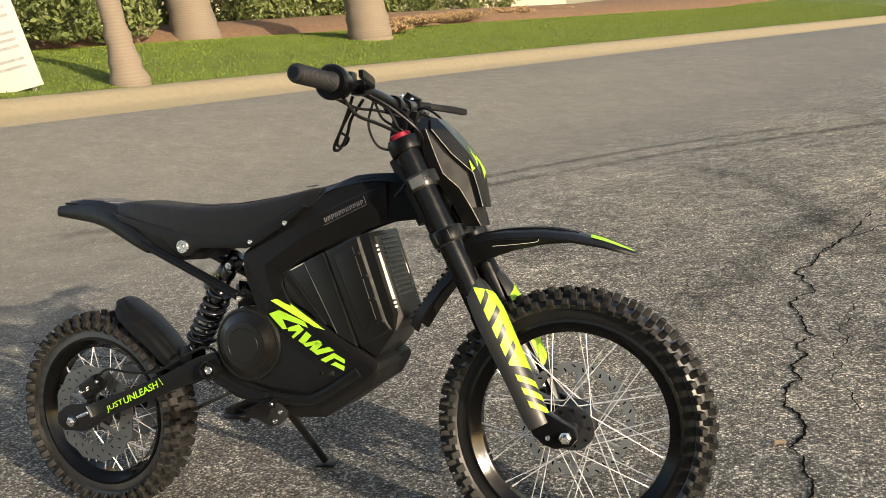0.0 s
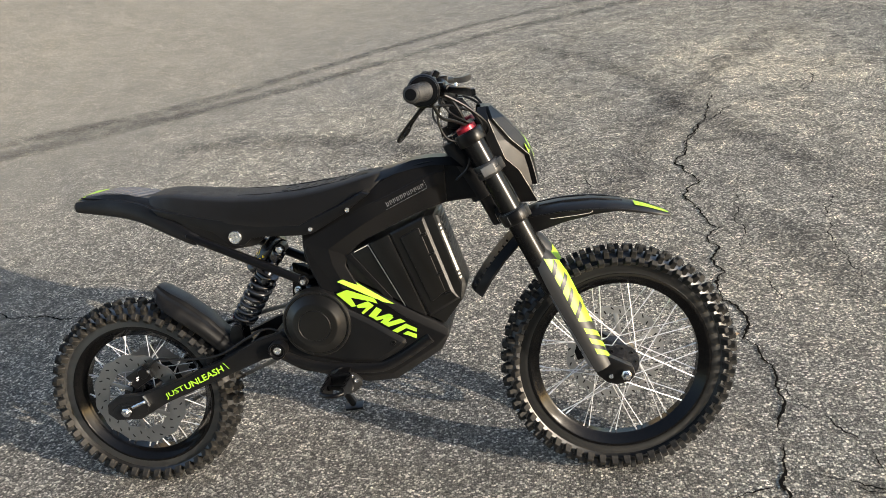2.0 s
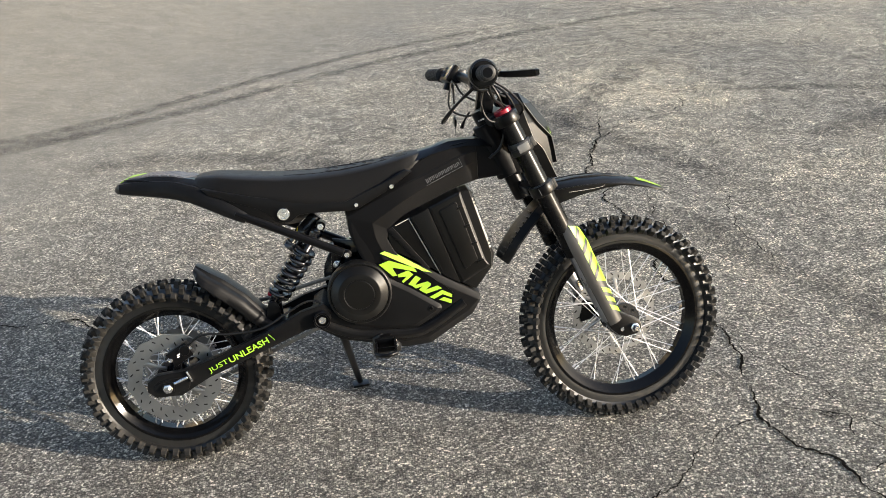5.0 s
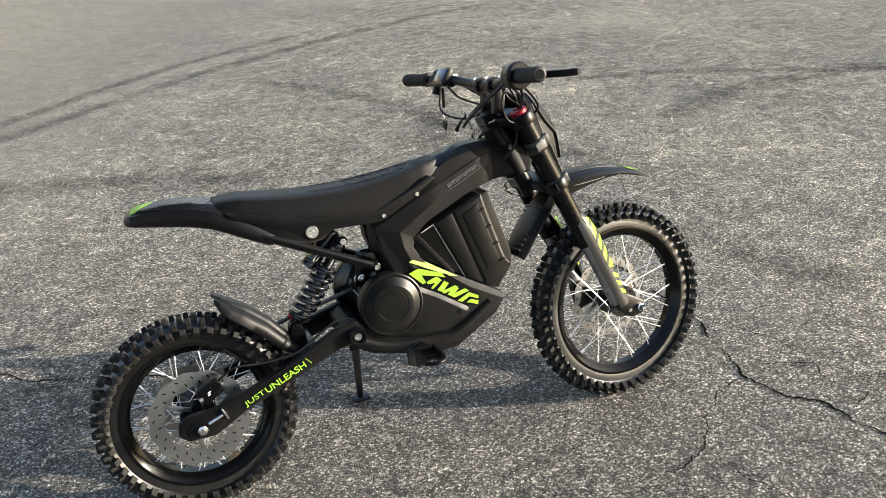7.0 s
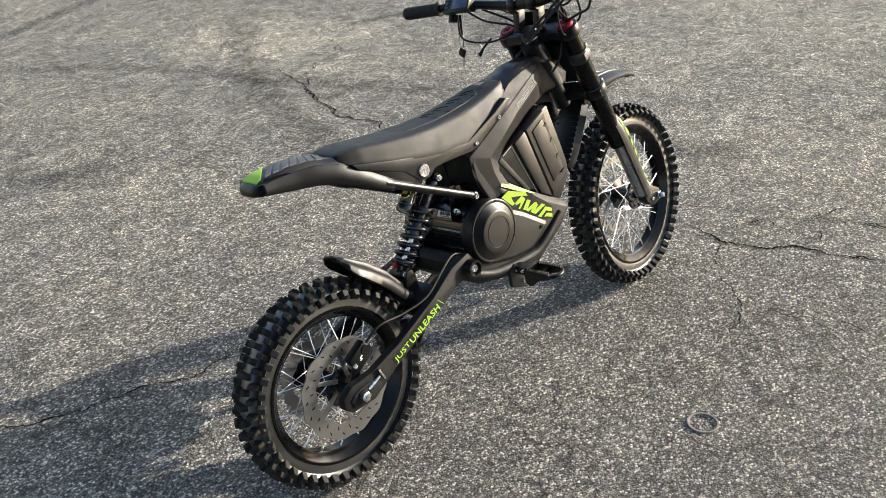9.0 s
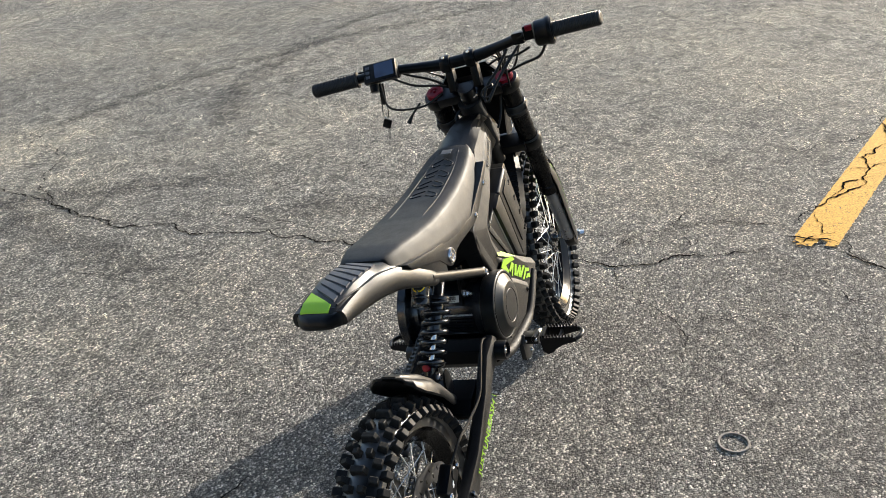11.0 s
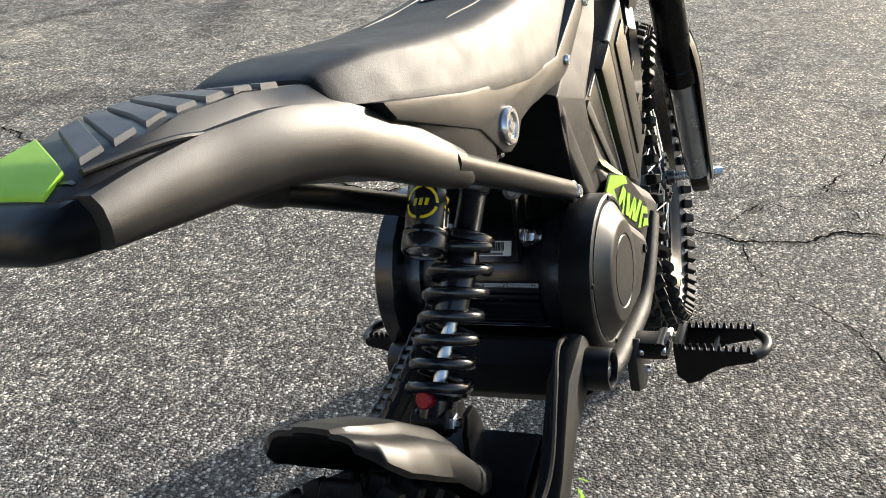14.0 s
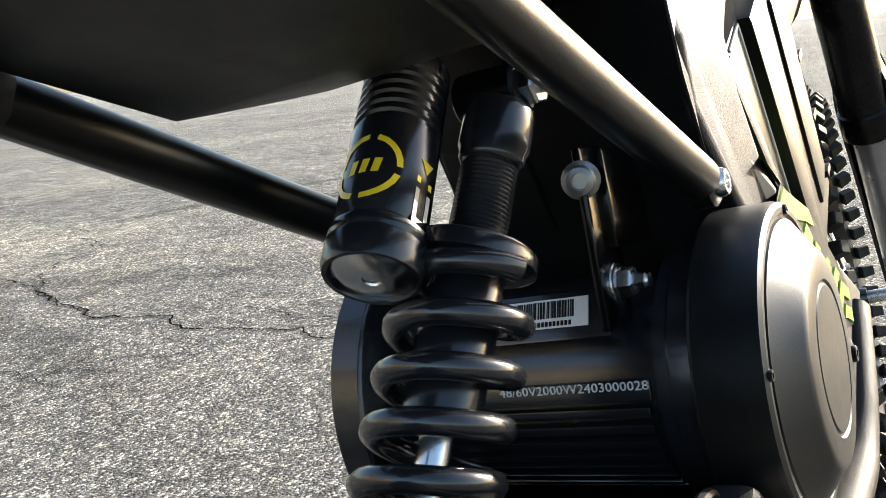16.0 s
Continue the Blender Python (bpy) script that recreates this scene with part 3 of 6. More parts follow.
def blades(count, s0, s1, u0, u1, tall, seed):
    rng = random.Random(seed)
    verts, faces = [], []
    for _ in range(count):
        s, u = rng.uniform(s0, s1), rng.uniform(u0, u1)
        c = Vector((NX * s + NY * u, NY * s - NX * u, lawn_height(s, u) - 0.005))
        a, h = rng.uniform(0, 6.3), tall * rng.uniform(0.5, 1.2)
        side, lean = Vector((math.cos(a), math.sin(a), 0)) * 0.008, Vector((rng.uniform(-1, 1), rng.uniform(-1, 1), 0)) * h * 0.5
        k = len(verts)
        verts += [c - side, c + side, c + lean + Vector((0, 0, h))]
        faces.append((k, k + 1, k + 2))
    me = bpy.data.meshes.new("grass")
    me.from_pydata(verts, [], faces)
    me.materials.append(GRASS)
    return me


tagged(new("grass", blades(130000, 7.36, 12.0, -1.5, 24.0, 0.026, 3)), "short bright green lawn grass in low sun", "grass", kind="stuff")


def place(x, y, far):
    """A spot on the lawn by its bearing from the first standpoint and its distance."""
    d = Vector((x, y)).normalized() * far
    px, py = 1.063 + d.x, -1.564 + d.y
    s, u = NX * px + NY * py, NY * px - NX * py
    return Vector((px, py, lawn_height(s, u) if s > 7.33 else on_road(s, u).z))


def palm(at, base, top, height, lean, seed):
    rng = random.Random(seed)
    root = tagged(new("palm_tree"), "tall palm with a flared grey-brown ringed trunk", "tree", "palms on the lawn")
    root.location = at
    rings = []
    n = 46
    for i in range(n):
        t = i / (n - 1)
        z = height * t ** 1.6
        r = top + (base - top) * math.exp(-z / (0.55 * base * 3.2)) + 0.012 * math.sin(i * 2.3)
        off = Vector(lean) * z
        rings.append([(off.x + r * (1 + 0.06 * noise.noise((k, i * 0.5, seed))) * math.cos(2 * math.pi * k / 18), off.y + r * math.sin(2 * math.pi * k / 18), z - 0.06) for k in range(18)])
    part("trunk", loft(rings), BARK, root)
    verts, faces = [], []
    head = Vector((lean[0] * height, lean[1] * height, height - 0.1))
    for f in range(38):
        a, droop, length = rng.uniform(0, 6.283), rng.uniform(-0.4, 1.0), rng.uniform(1.4, 2.1)
        out = Vector((math.cos(a), math.sin(a), 0))
        for j in range(26):
            t = 0.12 + 0.88 * j / 25
            c = head + out * length * t + Vector((0, 0, length * (droop * t - 1.15 * t * t)))
            for sgn in (-1, 1):
                side = Vector((-out.y, out.x, 0)) * sgn
                tip = c + side * 0.42 * math.sin(math.pi * min(1, t + 0.1)) + out * 0.16 - Vector((0, 0, 0.12 + rng.uniform(0, 0.1)))
                k = len(verts)
                verts += [c - out * 0.02, c + out * 0.02, tip]
                faces.append((k, k + 1, k + 2))
    me = bpy.data.meshes.new("crown")
    me.from_pydata(verts, [], faces)
    me.materials.append(HEDGE)
    part("crown", me, None, root)
    return root


palm(place(-0.652, 0.756, 10.0), 0.23, 0.095, 7.5, (-0.06, -0.05, 0), 1)
palm(place(-0.594, 0.803, 15.5), 0.42, 0.28, 9.0, (-0.05, -0.04, 0), 2)
palm(place(-0.439, 0.899, 14.3), 0.36, 0.285, 9.5, (-0.05, -0.03, 0), 3)
palm(place(-0.53, 0.85, 26.0), 0.4, 0.25, 9.0, (0.0, 0.0, 0), 4)


def bush(at, wide, tall, count, mat, name, label, category, seed, leaf=0.06):
    rng = random.Random(seed)
    verts, faces = [], []
    for _ in range(count):
        v = Vector((rng.gauss(0, 1), rng.gauss(0, 1), rng.gauss(0, 1))).normalized() * rng.uniform(0.55, 1.0) ** 0.5
        lump = 0.75 + 0.4 * noise.noise((v.x * 2 + seed, v.y * 2, v.z * 2))
        c = Vector((v.x * wide * lump, v.y * wide * lump, tall * (0.5 + 0.5 * v.z * lump)))
        a, b2 = Vector((rng.gauss(0, 1), rng.gauss(0, 1), rng.gauss(0, 1))).normalized() * leaf, Vector((rng.gauss(0, 1), rng.gauss(0, 1), rng.gauss(0, 1))).normalized() * leaf * 0.5
        k = len(verts)
        verts += [c - a, c + b2, c + a, c - b2]
        faces.append((k, k + 1, k + 2, k + 3))
    me = bpy.data.meshes.new(name)
    me.from_pydata(verts, [], faces)
    me.materials.append(mat)
    ob = tagged(new(name, me), label, category, "planting behind the lawn")
    ob.location = at
    return ob


for i, (x, y, far, w, h) in enumerate([(-0.7, 0.715, 13.5, 1.0, 1.2), (-0.66, 0.752, 14.5, 1.1, 1.3), (-0.72, 0.69, 15.0, 1.2, 1.5), (-0.625, 0.78, 17, 1.0, 1.3), (-0.57, 0.82, 18.5, 1.1, 1.2), (-0.535, 0.845, 19, 1.1, 1.1), (-0.5, 0.866, 20, 1.2, 1.2), (-0.465, 0.885, 21, 1.0, 1.2), (-0.43, 0.903, 22.5, 1.2, 1.2), (-0.395, 0.919, 23.5, 1.2, 1.1), (-0.36, 0.933, 25, 1.3, 1.2), (-0.32, 0.947, 27, 1.3, 1.2)]):
    bush(place(x, y, far), w, h, 2600, HEDGE, "shrub", "loose green and straw-coloured garden shrub", "shrub", 20 + i)
for i, (x, y, far, w, h) in enumerate([(-0.395, 0.918, 17, 0.9, 0.35), (-0.36, 0.933, 19, 1.0, 0.4), (-0.31, 0.95, 21, 1.1, 0.45), (-0.27, 0.962, 23, 1.1, 0.4), (-0.23, 0.973, 25, 1.2, 0.4), (-0.425, 0.905, 15.2, 0.6, 0.22)]):
    bush(place(x, y, far), w, h * 0.7, 4000, DRY, "ground_cover", "low reddish-brown dry ground cover plant", "plant", 40 + i, 0.03)

# signboard beside the kerb
sign = tagged(new("signboard"), "large white board with faint grey print beside the kerb", "sign")
sign.matrix_world = Matrix.Translation(place(-0.713, 0.701, 9.75)) @ pose(0, 0, 0, 0, -9, 38)
part("board", box((-0.45, 0, 0.62), (0.9, 0.03, 1.1), bevel=0.004), BOARD, sign, "white printed board")
for sgn in (-0.8, -0.1):
    part("post", box((sgn, 0.03, 0.3), (0.04, 0.03, 0.72), bevel=0.003), STEEL, sign)
for row, (z, w) in enumerate([(1.0, 0.6), (0.86, 0.7), (0.78, 0.55), (0.62, 0.7), (0.55, 0.62), (0.48, 0.66), (0.36, 0.5), (0.29, 0.58)]):
    part("print_line", box((-0.08 - w / 2, -0.0175, z), (w, 0.003, 0.028 if row else 0.06), bevel=0), INK, sign)

# house far behind the planting
house = tagged(new("house"), "cream stucco house with dark windows behind the planting", "house")
house.matrix_world = pose(-17.5, 21, 1.6, 0, 0, 52)
part("wall", box((0, 0, 2.4), (26, 8, 5.6), bevel=0.02), STUCCO, house)
part("roof", slab([(-13.6, 5.2), (13.6, 5.2), (12.0, 7.0), (-12.0, 7.0)], -4.6, 4.6, 0.03), BARK, house)
for i in range(5):
    x = -10.4 + 5.2 * i
    win = part("window", box((x, -4.02, 1.7), (2.2, 0.1, 2.6), bevel=0.01), BARK, house, "brown-framed dark window")
    part("pane", box((x, -4.08, 1.7), (1.9, 0.02, 2.3), bevel=0.0), GLASS, win)

# ---- electric dirt bike ----
bike = tagged(new("electric_dirt_bike"), "black electric dirt bike with lime decals, leaning on its side stand", "motorbike")
bike.matrix_world = pose(0.0041, -0.0013, 0.0084, -0.141, -0.686, -0.05) @ pose(0, -0.01, 0, -9.5, 0, 0)
AXIS_AT, AXIS = Vector((0.285, 0, 0.845)), Vector((-0.40, 0, 0.917)).normalized()
STEER = Matrix.Translation(AXIS_AT) @ Matrix.Rotation(radians(6.5), 4, AXIS) @ Matrix.Translation(-AXIS_AT)


def steered(bm):
    bm.transform(STEER)
    return bm


def both(name, bm, mat, parent, label=""):
    """The same part on the near and the far side."""
    other = mirror(bm)
    return part(name, bm, mat, parent, label), part(name, other, mat, parent, label)


def bolt(at, way, r, tall=0.005, mat=STEEL, parent=bike, name="bolt", socket=True):
    """A round-headed hex-socket bolt."""
    prof = [(0, 0), (r, 0), (r, tall * 0.6), (r * 0.85, tall)]
    prof += [(r * 0.5, tall), (r * 0.45, tall * 0.4), (0, tall * 0.4)] if socket else [(r * 0.4, tall * 1.15), (0, tall * 1.15)]
    return part(name, lathe(prof, at, way, 18), mat, parent)


def tyre_mesh(big, rim, wide, knobs, knob_wide):
    """A knobbly tyre about the y axis: the carcass and four rows of blocks."""
    body = big - 0.013
    rows = []
    for i in range(19):
        a = math.pi * (i / 18)
        rows.append((rim + (body - rim) * (math.sin(a) ** 0.75), -wide / 2 * math.cos(a) * (1.0 if 0.15 < i / 18 < 0.85 else 0.72)))
    rows += [(rim - 0.006, wide * 0.3), (rim - 0.006, -wide * 0.3)]
    b = lathe(rows, (0, 0, 0), (0, 1, 0), 72, closed=True)
    blocks, shared = [], {}

    def block(theta, lateral, tilt, long, across, tall, sink):
        key = (long, across, tall)
        if key not in shared:
            c = bmesh.new()
            bmesh.ops.create_cube(c, size=1.0)
            for v in c.verts:
                k = 0.84 if v.co.z > 0 else 1.06
                v.co = Vector((v.co.x * long * k, v.co.y * across * k, (v.co.z + 0.5) * tall))
            shared[key] = finish("tyre_knob", bevel_all(c, 0.0012, 30, 1), KNOB, 30)
        blocks.append((shared[key], Matrix.Rotation(theta, 4, "Y") @ Matrix.Translation((0, lateral, sink)) @ Matrix.Rotation(tilt, 4, "X")))

    for i in range(knobs):
        t = 2 * math.pi * i / knobs
        half = math.pi / knobs
        for sgn in (-1, 1):
            block(t, sgn * wide * 0.44, -sgn * 0.95, 0.0165, knob_wide * 0.95, 0.02, big - 0.037)
            block(t + half, sgn * wide * 0.30, -sgn * 0.45, 0.0135, knob_wide, 0.019, big - 0.0235)
        if i % 2:
            block(t, 0, 0, 0.014, wide * 0.36, 0.017, big - 0.0165)
        else:
            for sgn in (-1, 1):
                block(t, sgn * wide * 0.13, -sgn * 0.15, 0.014, wide * 0.16, 0.017, big - 0.0168)
    return b, blocks


def ring_y(profile, seg=64):
    """A body of revolution about the y axis: rows of (radius, y)."""
    return lathe(profile, (0, 0, 0), (0, 1, 0), seg, closed=True)


def disc_mesh(outer, inner, y):
    """A ventilated brake disc: a waved ring with slots, on bent arms."""
    b = bmesh.new()
    n, th = 96, 0.0016
    rows = []
    for i in range(n):
        a = 2 * math.pi * i / n
        ro = outer + 0.0025 * math.sin(12 * a)
        ri = inner + 0.0025 * math.sin(12 * a + 1.2)
        rows.append([b.verts.new((r * math.cos(a), y + d, r * math.sin(a))) for r, d in ((ro, -th), (ro, th), (ri, th), (ri, -th))])
    for i in range(n):
        p, q = rows[i], rows[(i + 1) % n]
        for k in range(4):
            b.faces.new((p[k], p[(k + 1) % 4], q[(k + 1) % 4], q[k]))
    return b


def disc_pieces(parent, outer, inner, y, arms, count):
    """The bent arms that carry a brake disc, and its slots as dark bars a hair proud."""
    for i in range(arms):
        a = 2 * math.pi * i / arms
        p, q = Vector((0.03 * math.cos(a), y, 0.03 * math.sin(a))), Vector((inner * 1.02 * math.cos(a + 0.45), y, inner * 1.02 * math.sin(a + 0.45)))
        part("disc_arm", box(((p + q) / 2), ((q - p).length, 0.0028, 0.011), (0, -math.degrees(math.atan2(q.z - p.z, q.x - p.x)), 0), 0.0006), DISC, parent)
    for i in range(count):
        a = 2 * math.pi * i / count
        r = inner + (outer - inner) * (0.33 + 0.36 * (i % 2))
        turn_ = -math.degrees(a) - (50 if i % 2 else 20)
        part("disc_slot", box((r * math.cos(a), y, r * math.sin(a)), (0.0088, 0.0044, 0.003), (0, turn_, 0), 0.0), BLACK, parent)


def wheel(name, centre, big, rim, wide, knobs, turn, disc_side, disc_r, hub_wide, label, disc_in=0.68):
    """A spoked wheel: hub with tyre, rim, spokes and brake disc."""
    hub = lathe([(0.0, -hub_wide - 0.012), (0.012, -hub_wide - 0.012), (0.014, -hub_wide), (0.045, -hub_wide), (0.047, -hub_wide + 0.006), (0.022, -hub_wide + 0.014), (0.02, 0.0), (0.022, hub_wide - 0.014), (0.047, hub_wide - 0.006), (0.045, hub_wide), (0.014, hub_wide), (0.012, hub_wide + 0.012), (0, hub_wide + 0.012)], (0, 0, 0), (0, 1, 0), 28)
    w = part(name, hub, GLOSS, bike, label)
    w.matrix_local = turn @ Matrix.Translation(centre)
    carcass, blocks = tyre_mesh(big, rim, wide, knobs, wide * 0.22)
    part("tyre", carcass, RUBBER, w, "dusty black knobbly off-road tyre")
    for me, at in blocks:
        part("tyre_knob", me, None, w).matrix_local = at
    f = wide * 0.385
    side_face = [(0.003, 1.0), (-0.003, 1.01), (-0.0055, 0.93), (-0.012, 0.8), (-0.0195, 0.52), (-0.0245, 0.4)]
    bed = [(-0.0215, 0.3), (-0.014, 0.5), (-0.006, 0.84), (0.004, 0.92)]
    half = [(rim + d, f * k) for d, k in reversed(side_face)] + [(rim + d, f * k) for d, k in reversed(bed)]
    part("rim", ring_y([(r, y) for r, y in half] + [(r, -y) for r, y in reversed(half)], 80), RIM, w, "gloss black rim")
    n = 36
    for i in range(n):
        side = 1 if i % 2 else -1
        k = i // 2
        cross = 1 if k % 2 else -1
        a = 2 * math.pi * k / (n / 2) + (math.pi / n if side > 0 else 0)
        b0 = a + cross * 1.15
        p = Vector((0.042 * math.cos(b0), side * (hub_wide - 0.003), 0.042 * math.sin(b0)))
        q = Vector(((rim - 0.0235) * math.cos(a), side * 0.006, (rim - 0.0235) * math.sin(a)))
        s = rod(p, q, 0.00115, seg=6, bevel=0)
        s = rod(q - (q - p).normalized() * 0.014, q, 0.002, seg=6, bevel=0, bm=s)
        part("spoke", s, SPOKE, w)
    for k in range(9):
        a = 2 * math.pi * k / 9
        bolt((0.036 * math.cos(a), -disc_side * hub_wide, 0.036 * math.sin(a)), (0, -disc_side, 0), 0.0035, 0.003, BLACK, w, "hub_bolt")
    y = disc_side * (hub_wide + 0.006)
    part("brake_disc", disc_mesh(disc_r, disc_r * disc_in, y), DISC, w, "bright slotted steel brake disc")
    disc_pieces(w, disc_r, disc_r * disc_in, y, 6, 36)
    return w


NONE = Matrix.Identity(4)
front = wheel("front_wheel", (0.6, 0.0, 0.263), 0.281, 0.214, 0.072, 52, STEER, 1, 0.118, 0.034, "spoked front wheel with an off-road tyre", 0.84)
rear = wheel("rear_wheel", (-0.6, 0.0, 0.248), 0.25, 0.184, 0.088, 44, NONE, -1, 0.12, 0.045, "spoked rear wheel with an off-road tyre")
# sprocket on the far side of the rear wheel
b = disc_mesh(0.098, 0.07, 0.058)
for i in range(48):
    a = 2 * math.pi * i / 48
    b = box((0.1 * math.cos(a), 0.058, 0.1 * math.sin(a)), (0.008, 0.003, 0.006), (0, -math.degrees(a), 0), 0.0005, b)
part("sprocket", b, DISC, rear, "toothed steel chain sprocket")

# main frame: the beam from the head, the neck and the cradle below
OUT = [(0.335, 0.758), (0.30, 0.78), (0.214, 0.785), (0.12, 0.768), (0.07, 0.742), (-0.06, 0.656), (-0.098, 0.636), (-0.106, 0.612), (-0.102, 0.575), (-0.082, 0.525), (-0.055, 0.47), (-0.05, 0.41), (-0.09, 0.372), (-0.135, 0.372), (-0.168, 0.398), (-0.198, 0.412), (-0.224, 0.398), (-0.228, 0.368), (-0.205, 0.345), (-0.155, 0.312), (0.006, 0.272), (0.075, 0.276), (0.191, 0.346), (0.213, 0.384), (0.213, 0.398), (-0.008, 0.532), (-0.028, 0.56), (-0.012, 0.604), (0.16, 0.672), (0.217, 0.688), (0.312, 0.693), (0.348, 0.69), (0.358, 0.72)]
RIMS = {(0.213, 0.398): 0.012, (-0.008, 0.532): 0.017, (-0.028, 0.56): 0.017, (-0.012, 0.604): 0.017, (0.16, 0.672): 0.014, (-0.205, 0.345): 0.012, (-0.155, 0.312): 0.017, (0.006, 0.272): 0.018, (0.075, 0.276): 0.018, (0.191, 0.346): 0.014, (0.12, 0.768): 0.012, (0.07, 0.742): 0.012, (-0.06, 0.656): 0.01}
b = chamfered(OUT, 0.09, {k: w * 1.2 for k, w in RIMS.items()}, 0.006, 0.72)
for v in b.verts:
    k = ease(0.12, 0.34, v.co.x)
    v.co.y *= 1 - 0.45 * k * ease(0.46, 0.66, v.co.z) - 0.17 * (1 - k) * ease(0.56, 0.64, v.co.z)
    v.co.y *= 1 - (0.24 * ease(-0.1, -0.03, v.co.x) + 0.2 * ease(0.02, 0.17, v.co.x)) * ease(0.57, 0.62, v.co.z)
    v.co.y *= 1 - 0.16 * (1 - ease(-0.06, -0.01, v.co.x)) * ease(0.505, 0.55, v.co.z) * (1 - ease(0.56, 0.62, v.co.z))
    if v.co.z > 0.7:
        v.co.y *= 1 - 0.4 * ease(0.70, 0.80, v.co.z)
main_frame = part("main_frame", b, FRAME, bike, "matt black alloy frame")


def nut(at, way, r, tall, mat=STEEL, parent=bike, name="nut"):
    b = lathe([(0, 0), (r, 0), (r, tall * 0.85), (r * 0.88, tall), (r * 0.55, tall), (r * 0.5, tall * 1.7), (0, tall * 1.7)], at, way, 6)
    return part(name, b, mat, parent)


R = (0, -1, 0)

# seat
rows = [(-0.474, 0.742, 0.757, 0.051), (-0.4715, 0.741, 0.762, 0.057), (-0.466, 0.74, 0.764, 0.061), (-0.448, 0.735, 0.7655, 0.068), (-0.415, 0.722, 0.766, 0.078), (-0.35, 0.704, 0.757, 0.086), (-0.27, 0.687, 0.748, 0.09), (-0.19, 0.672, 0.745, 0.09), (-0.11, 0.664, 0.747, 0.088), (-0.05, 0.680, 0.753, 0.083), (0.0, 0.705, 0.760, 0.077), (0.045, 0.724, 0.768, 0.069), (0.078, 0.741, 0.772, 0.056), (0.09, 0.756, 0.772, 0.044)]


def seat_at(x):
    return [float(np.interp(x, [r[0] for r in rows], [r[k] for r in rows])) for k in (1, 2, 3)]


rings = []
for x in [-0.474, -0.4715, *np.linspace(-0.466, 0.09, 60)]:
    lo, hi, w = seat_at(x)
    shape = [(1.0, 0.0), (1.02, 0.07), (0.985, 0.28), (0.93, 0.55), (0.872, 0.82), (0.83, 0.9), (0.72, 0.962), (0.5, 0.992), (0.25, 1.0)]
    w *= 0.89
    half = [(w * a, lo + (hi - lo) * h) for a, h in shape]
    rings.append([(float(x), -y, z) for y, z in half] + [(float(x), y, z) for y, z in reversed(half)])
seat = part("seat", loft(rings), VINYL, bike, "black ribbed vinyl seat")
for x0, half in ((-0.135, 0.03), (-0.088, 0.03), (-0.041, 0.028), (0.006, 0.025)):
    for sgn in (-1, 1):
        bend = [(x0 + 0.016, 0.12), (x0 + 0.004, 0.72), (x0 - 0.002, 0.96), (x0 - 0.010, 1.0), (x0 - 0.015, 0.8), (x0 - 0.006, 0.16)]
        part("seat_rib", sweep([(x, sgn * half * y, seat_at(x)[1] - 0.0004) for x, y in bend], 0.0019, 8, 6), VINYL, seat)
for sgn in (-1, 1):
    pts = [(x, sgn * w, seat_at(x)[1] - d) for x, w, d in ((-0.36, 0.046, 0.004), (-0.27, 0.046, 0.003), (-0.245, 0.039, 0.001), (-0.15, 0.039, 0.001), (-0.02, 0.033, 0.001), (0.06, 0.023, 0.0005))]
    part("seam", sweep(pts, 0.0015, 8, 6), VINYL, seat)
part("emblem", slab([(0.03, 0.773), (0.052, 0.776), (0.05, 0.777), (0.03, 0.7745)], -0.012, 0.012, 0), DIM, seat, "small grey emblem")

# panel under the seat
PAN = [(-0.455, 0.739), (-0.33, 0.707), (-0.19, 0.679), (-0.107, 0.673), (-0.002, 0.713), (0.05, 0.738), (0.066, 0.732), (0.0, 0.690), (-0.075, 0.652), (-0.1, 0.648), (-0.144, 0.650), (-0.2, 0.652), (-0.226, 0.650), (-0.243, 0.636), (-0.262, 0.634), (-0.278, 0.640), (-0.315, 0.672), (-0.44, 0.722)]
side = slab(PAN, -0.081, -0.056, 0.003)
both("side_panel", side, PLASTIC, bike, "black plastic panel under the seat")
tray = loft([[(x, y * w, z) for y, z in ((-1, hi), (-1, lo + 0.006), (-0.95, lo), (0.95, lo), (1, lo + 0.006), (1, hi))] for x, lo, hi, w in ((-0.462, 0.718, 0.74, 0.06), (-0.41, 0.684, 0.728, 0.073), (-0.36, 0.652, 0.712, 0.079), (-0.29, 0.6255, 0.70, 0.079), (-0.25, 0.6245, 0.69, 0.058), (-0.228, 0.6245, 0.68, 0.046), (-0.2, 0.645, 0.678, 0.046), (-0.12, 0.65, 0.675, 0.05), (0.0, 0.69, 0.70, 0.05))])
part("seat_tray", tray, PLASTIC, bike, "black moulded tray under the seat")
for sgn in (-1, 1):
    way = (0, sgn, 0)
    part("panel_bolt", lathe([(0, 0), (0.016, 0), (0.016, 0.004), (0.0145, 0.006), (0.011, 0.006), (0.0105, 0.004), (0.006, 0.004), (0.005, 0.0055), (0, 0.0055)], (-0.262, sgn * 0.080, 0.657), way, 28), STEEL, bike, "large bright bolt head")
    bolt((-0.08, sgn * 0.0805, 0.662), way, 0.0055, 0.004)
    bolt((0.012, sgn * 0.0805, 0.7), way, 0.006, 0.004)

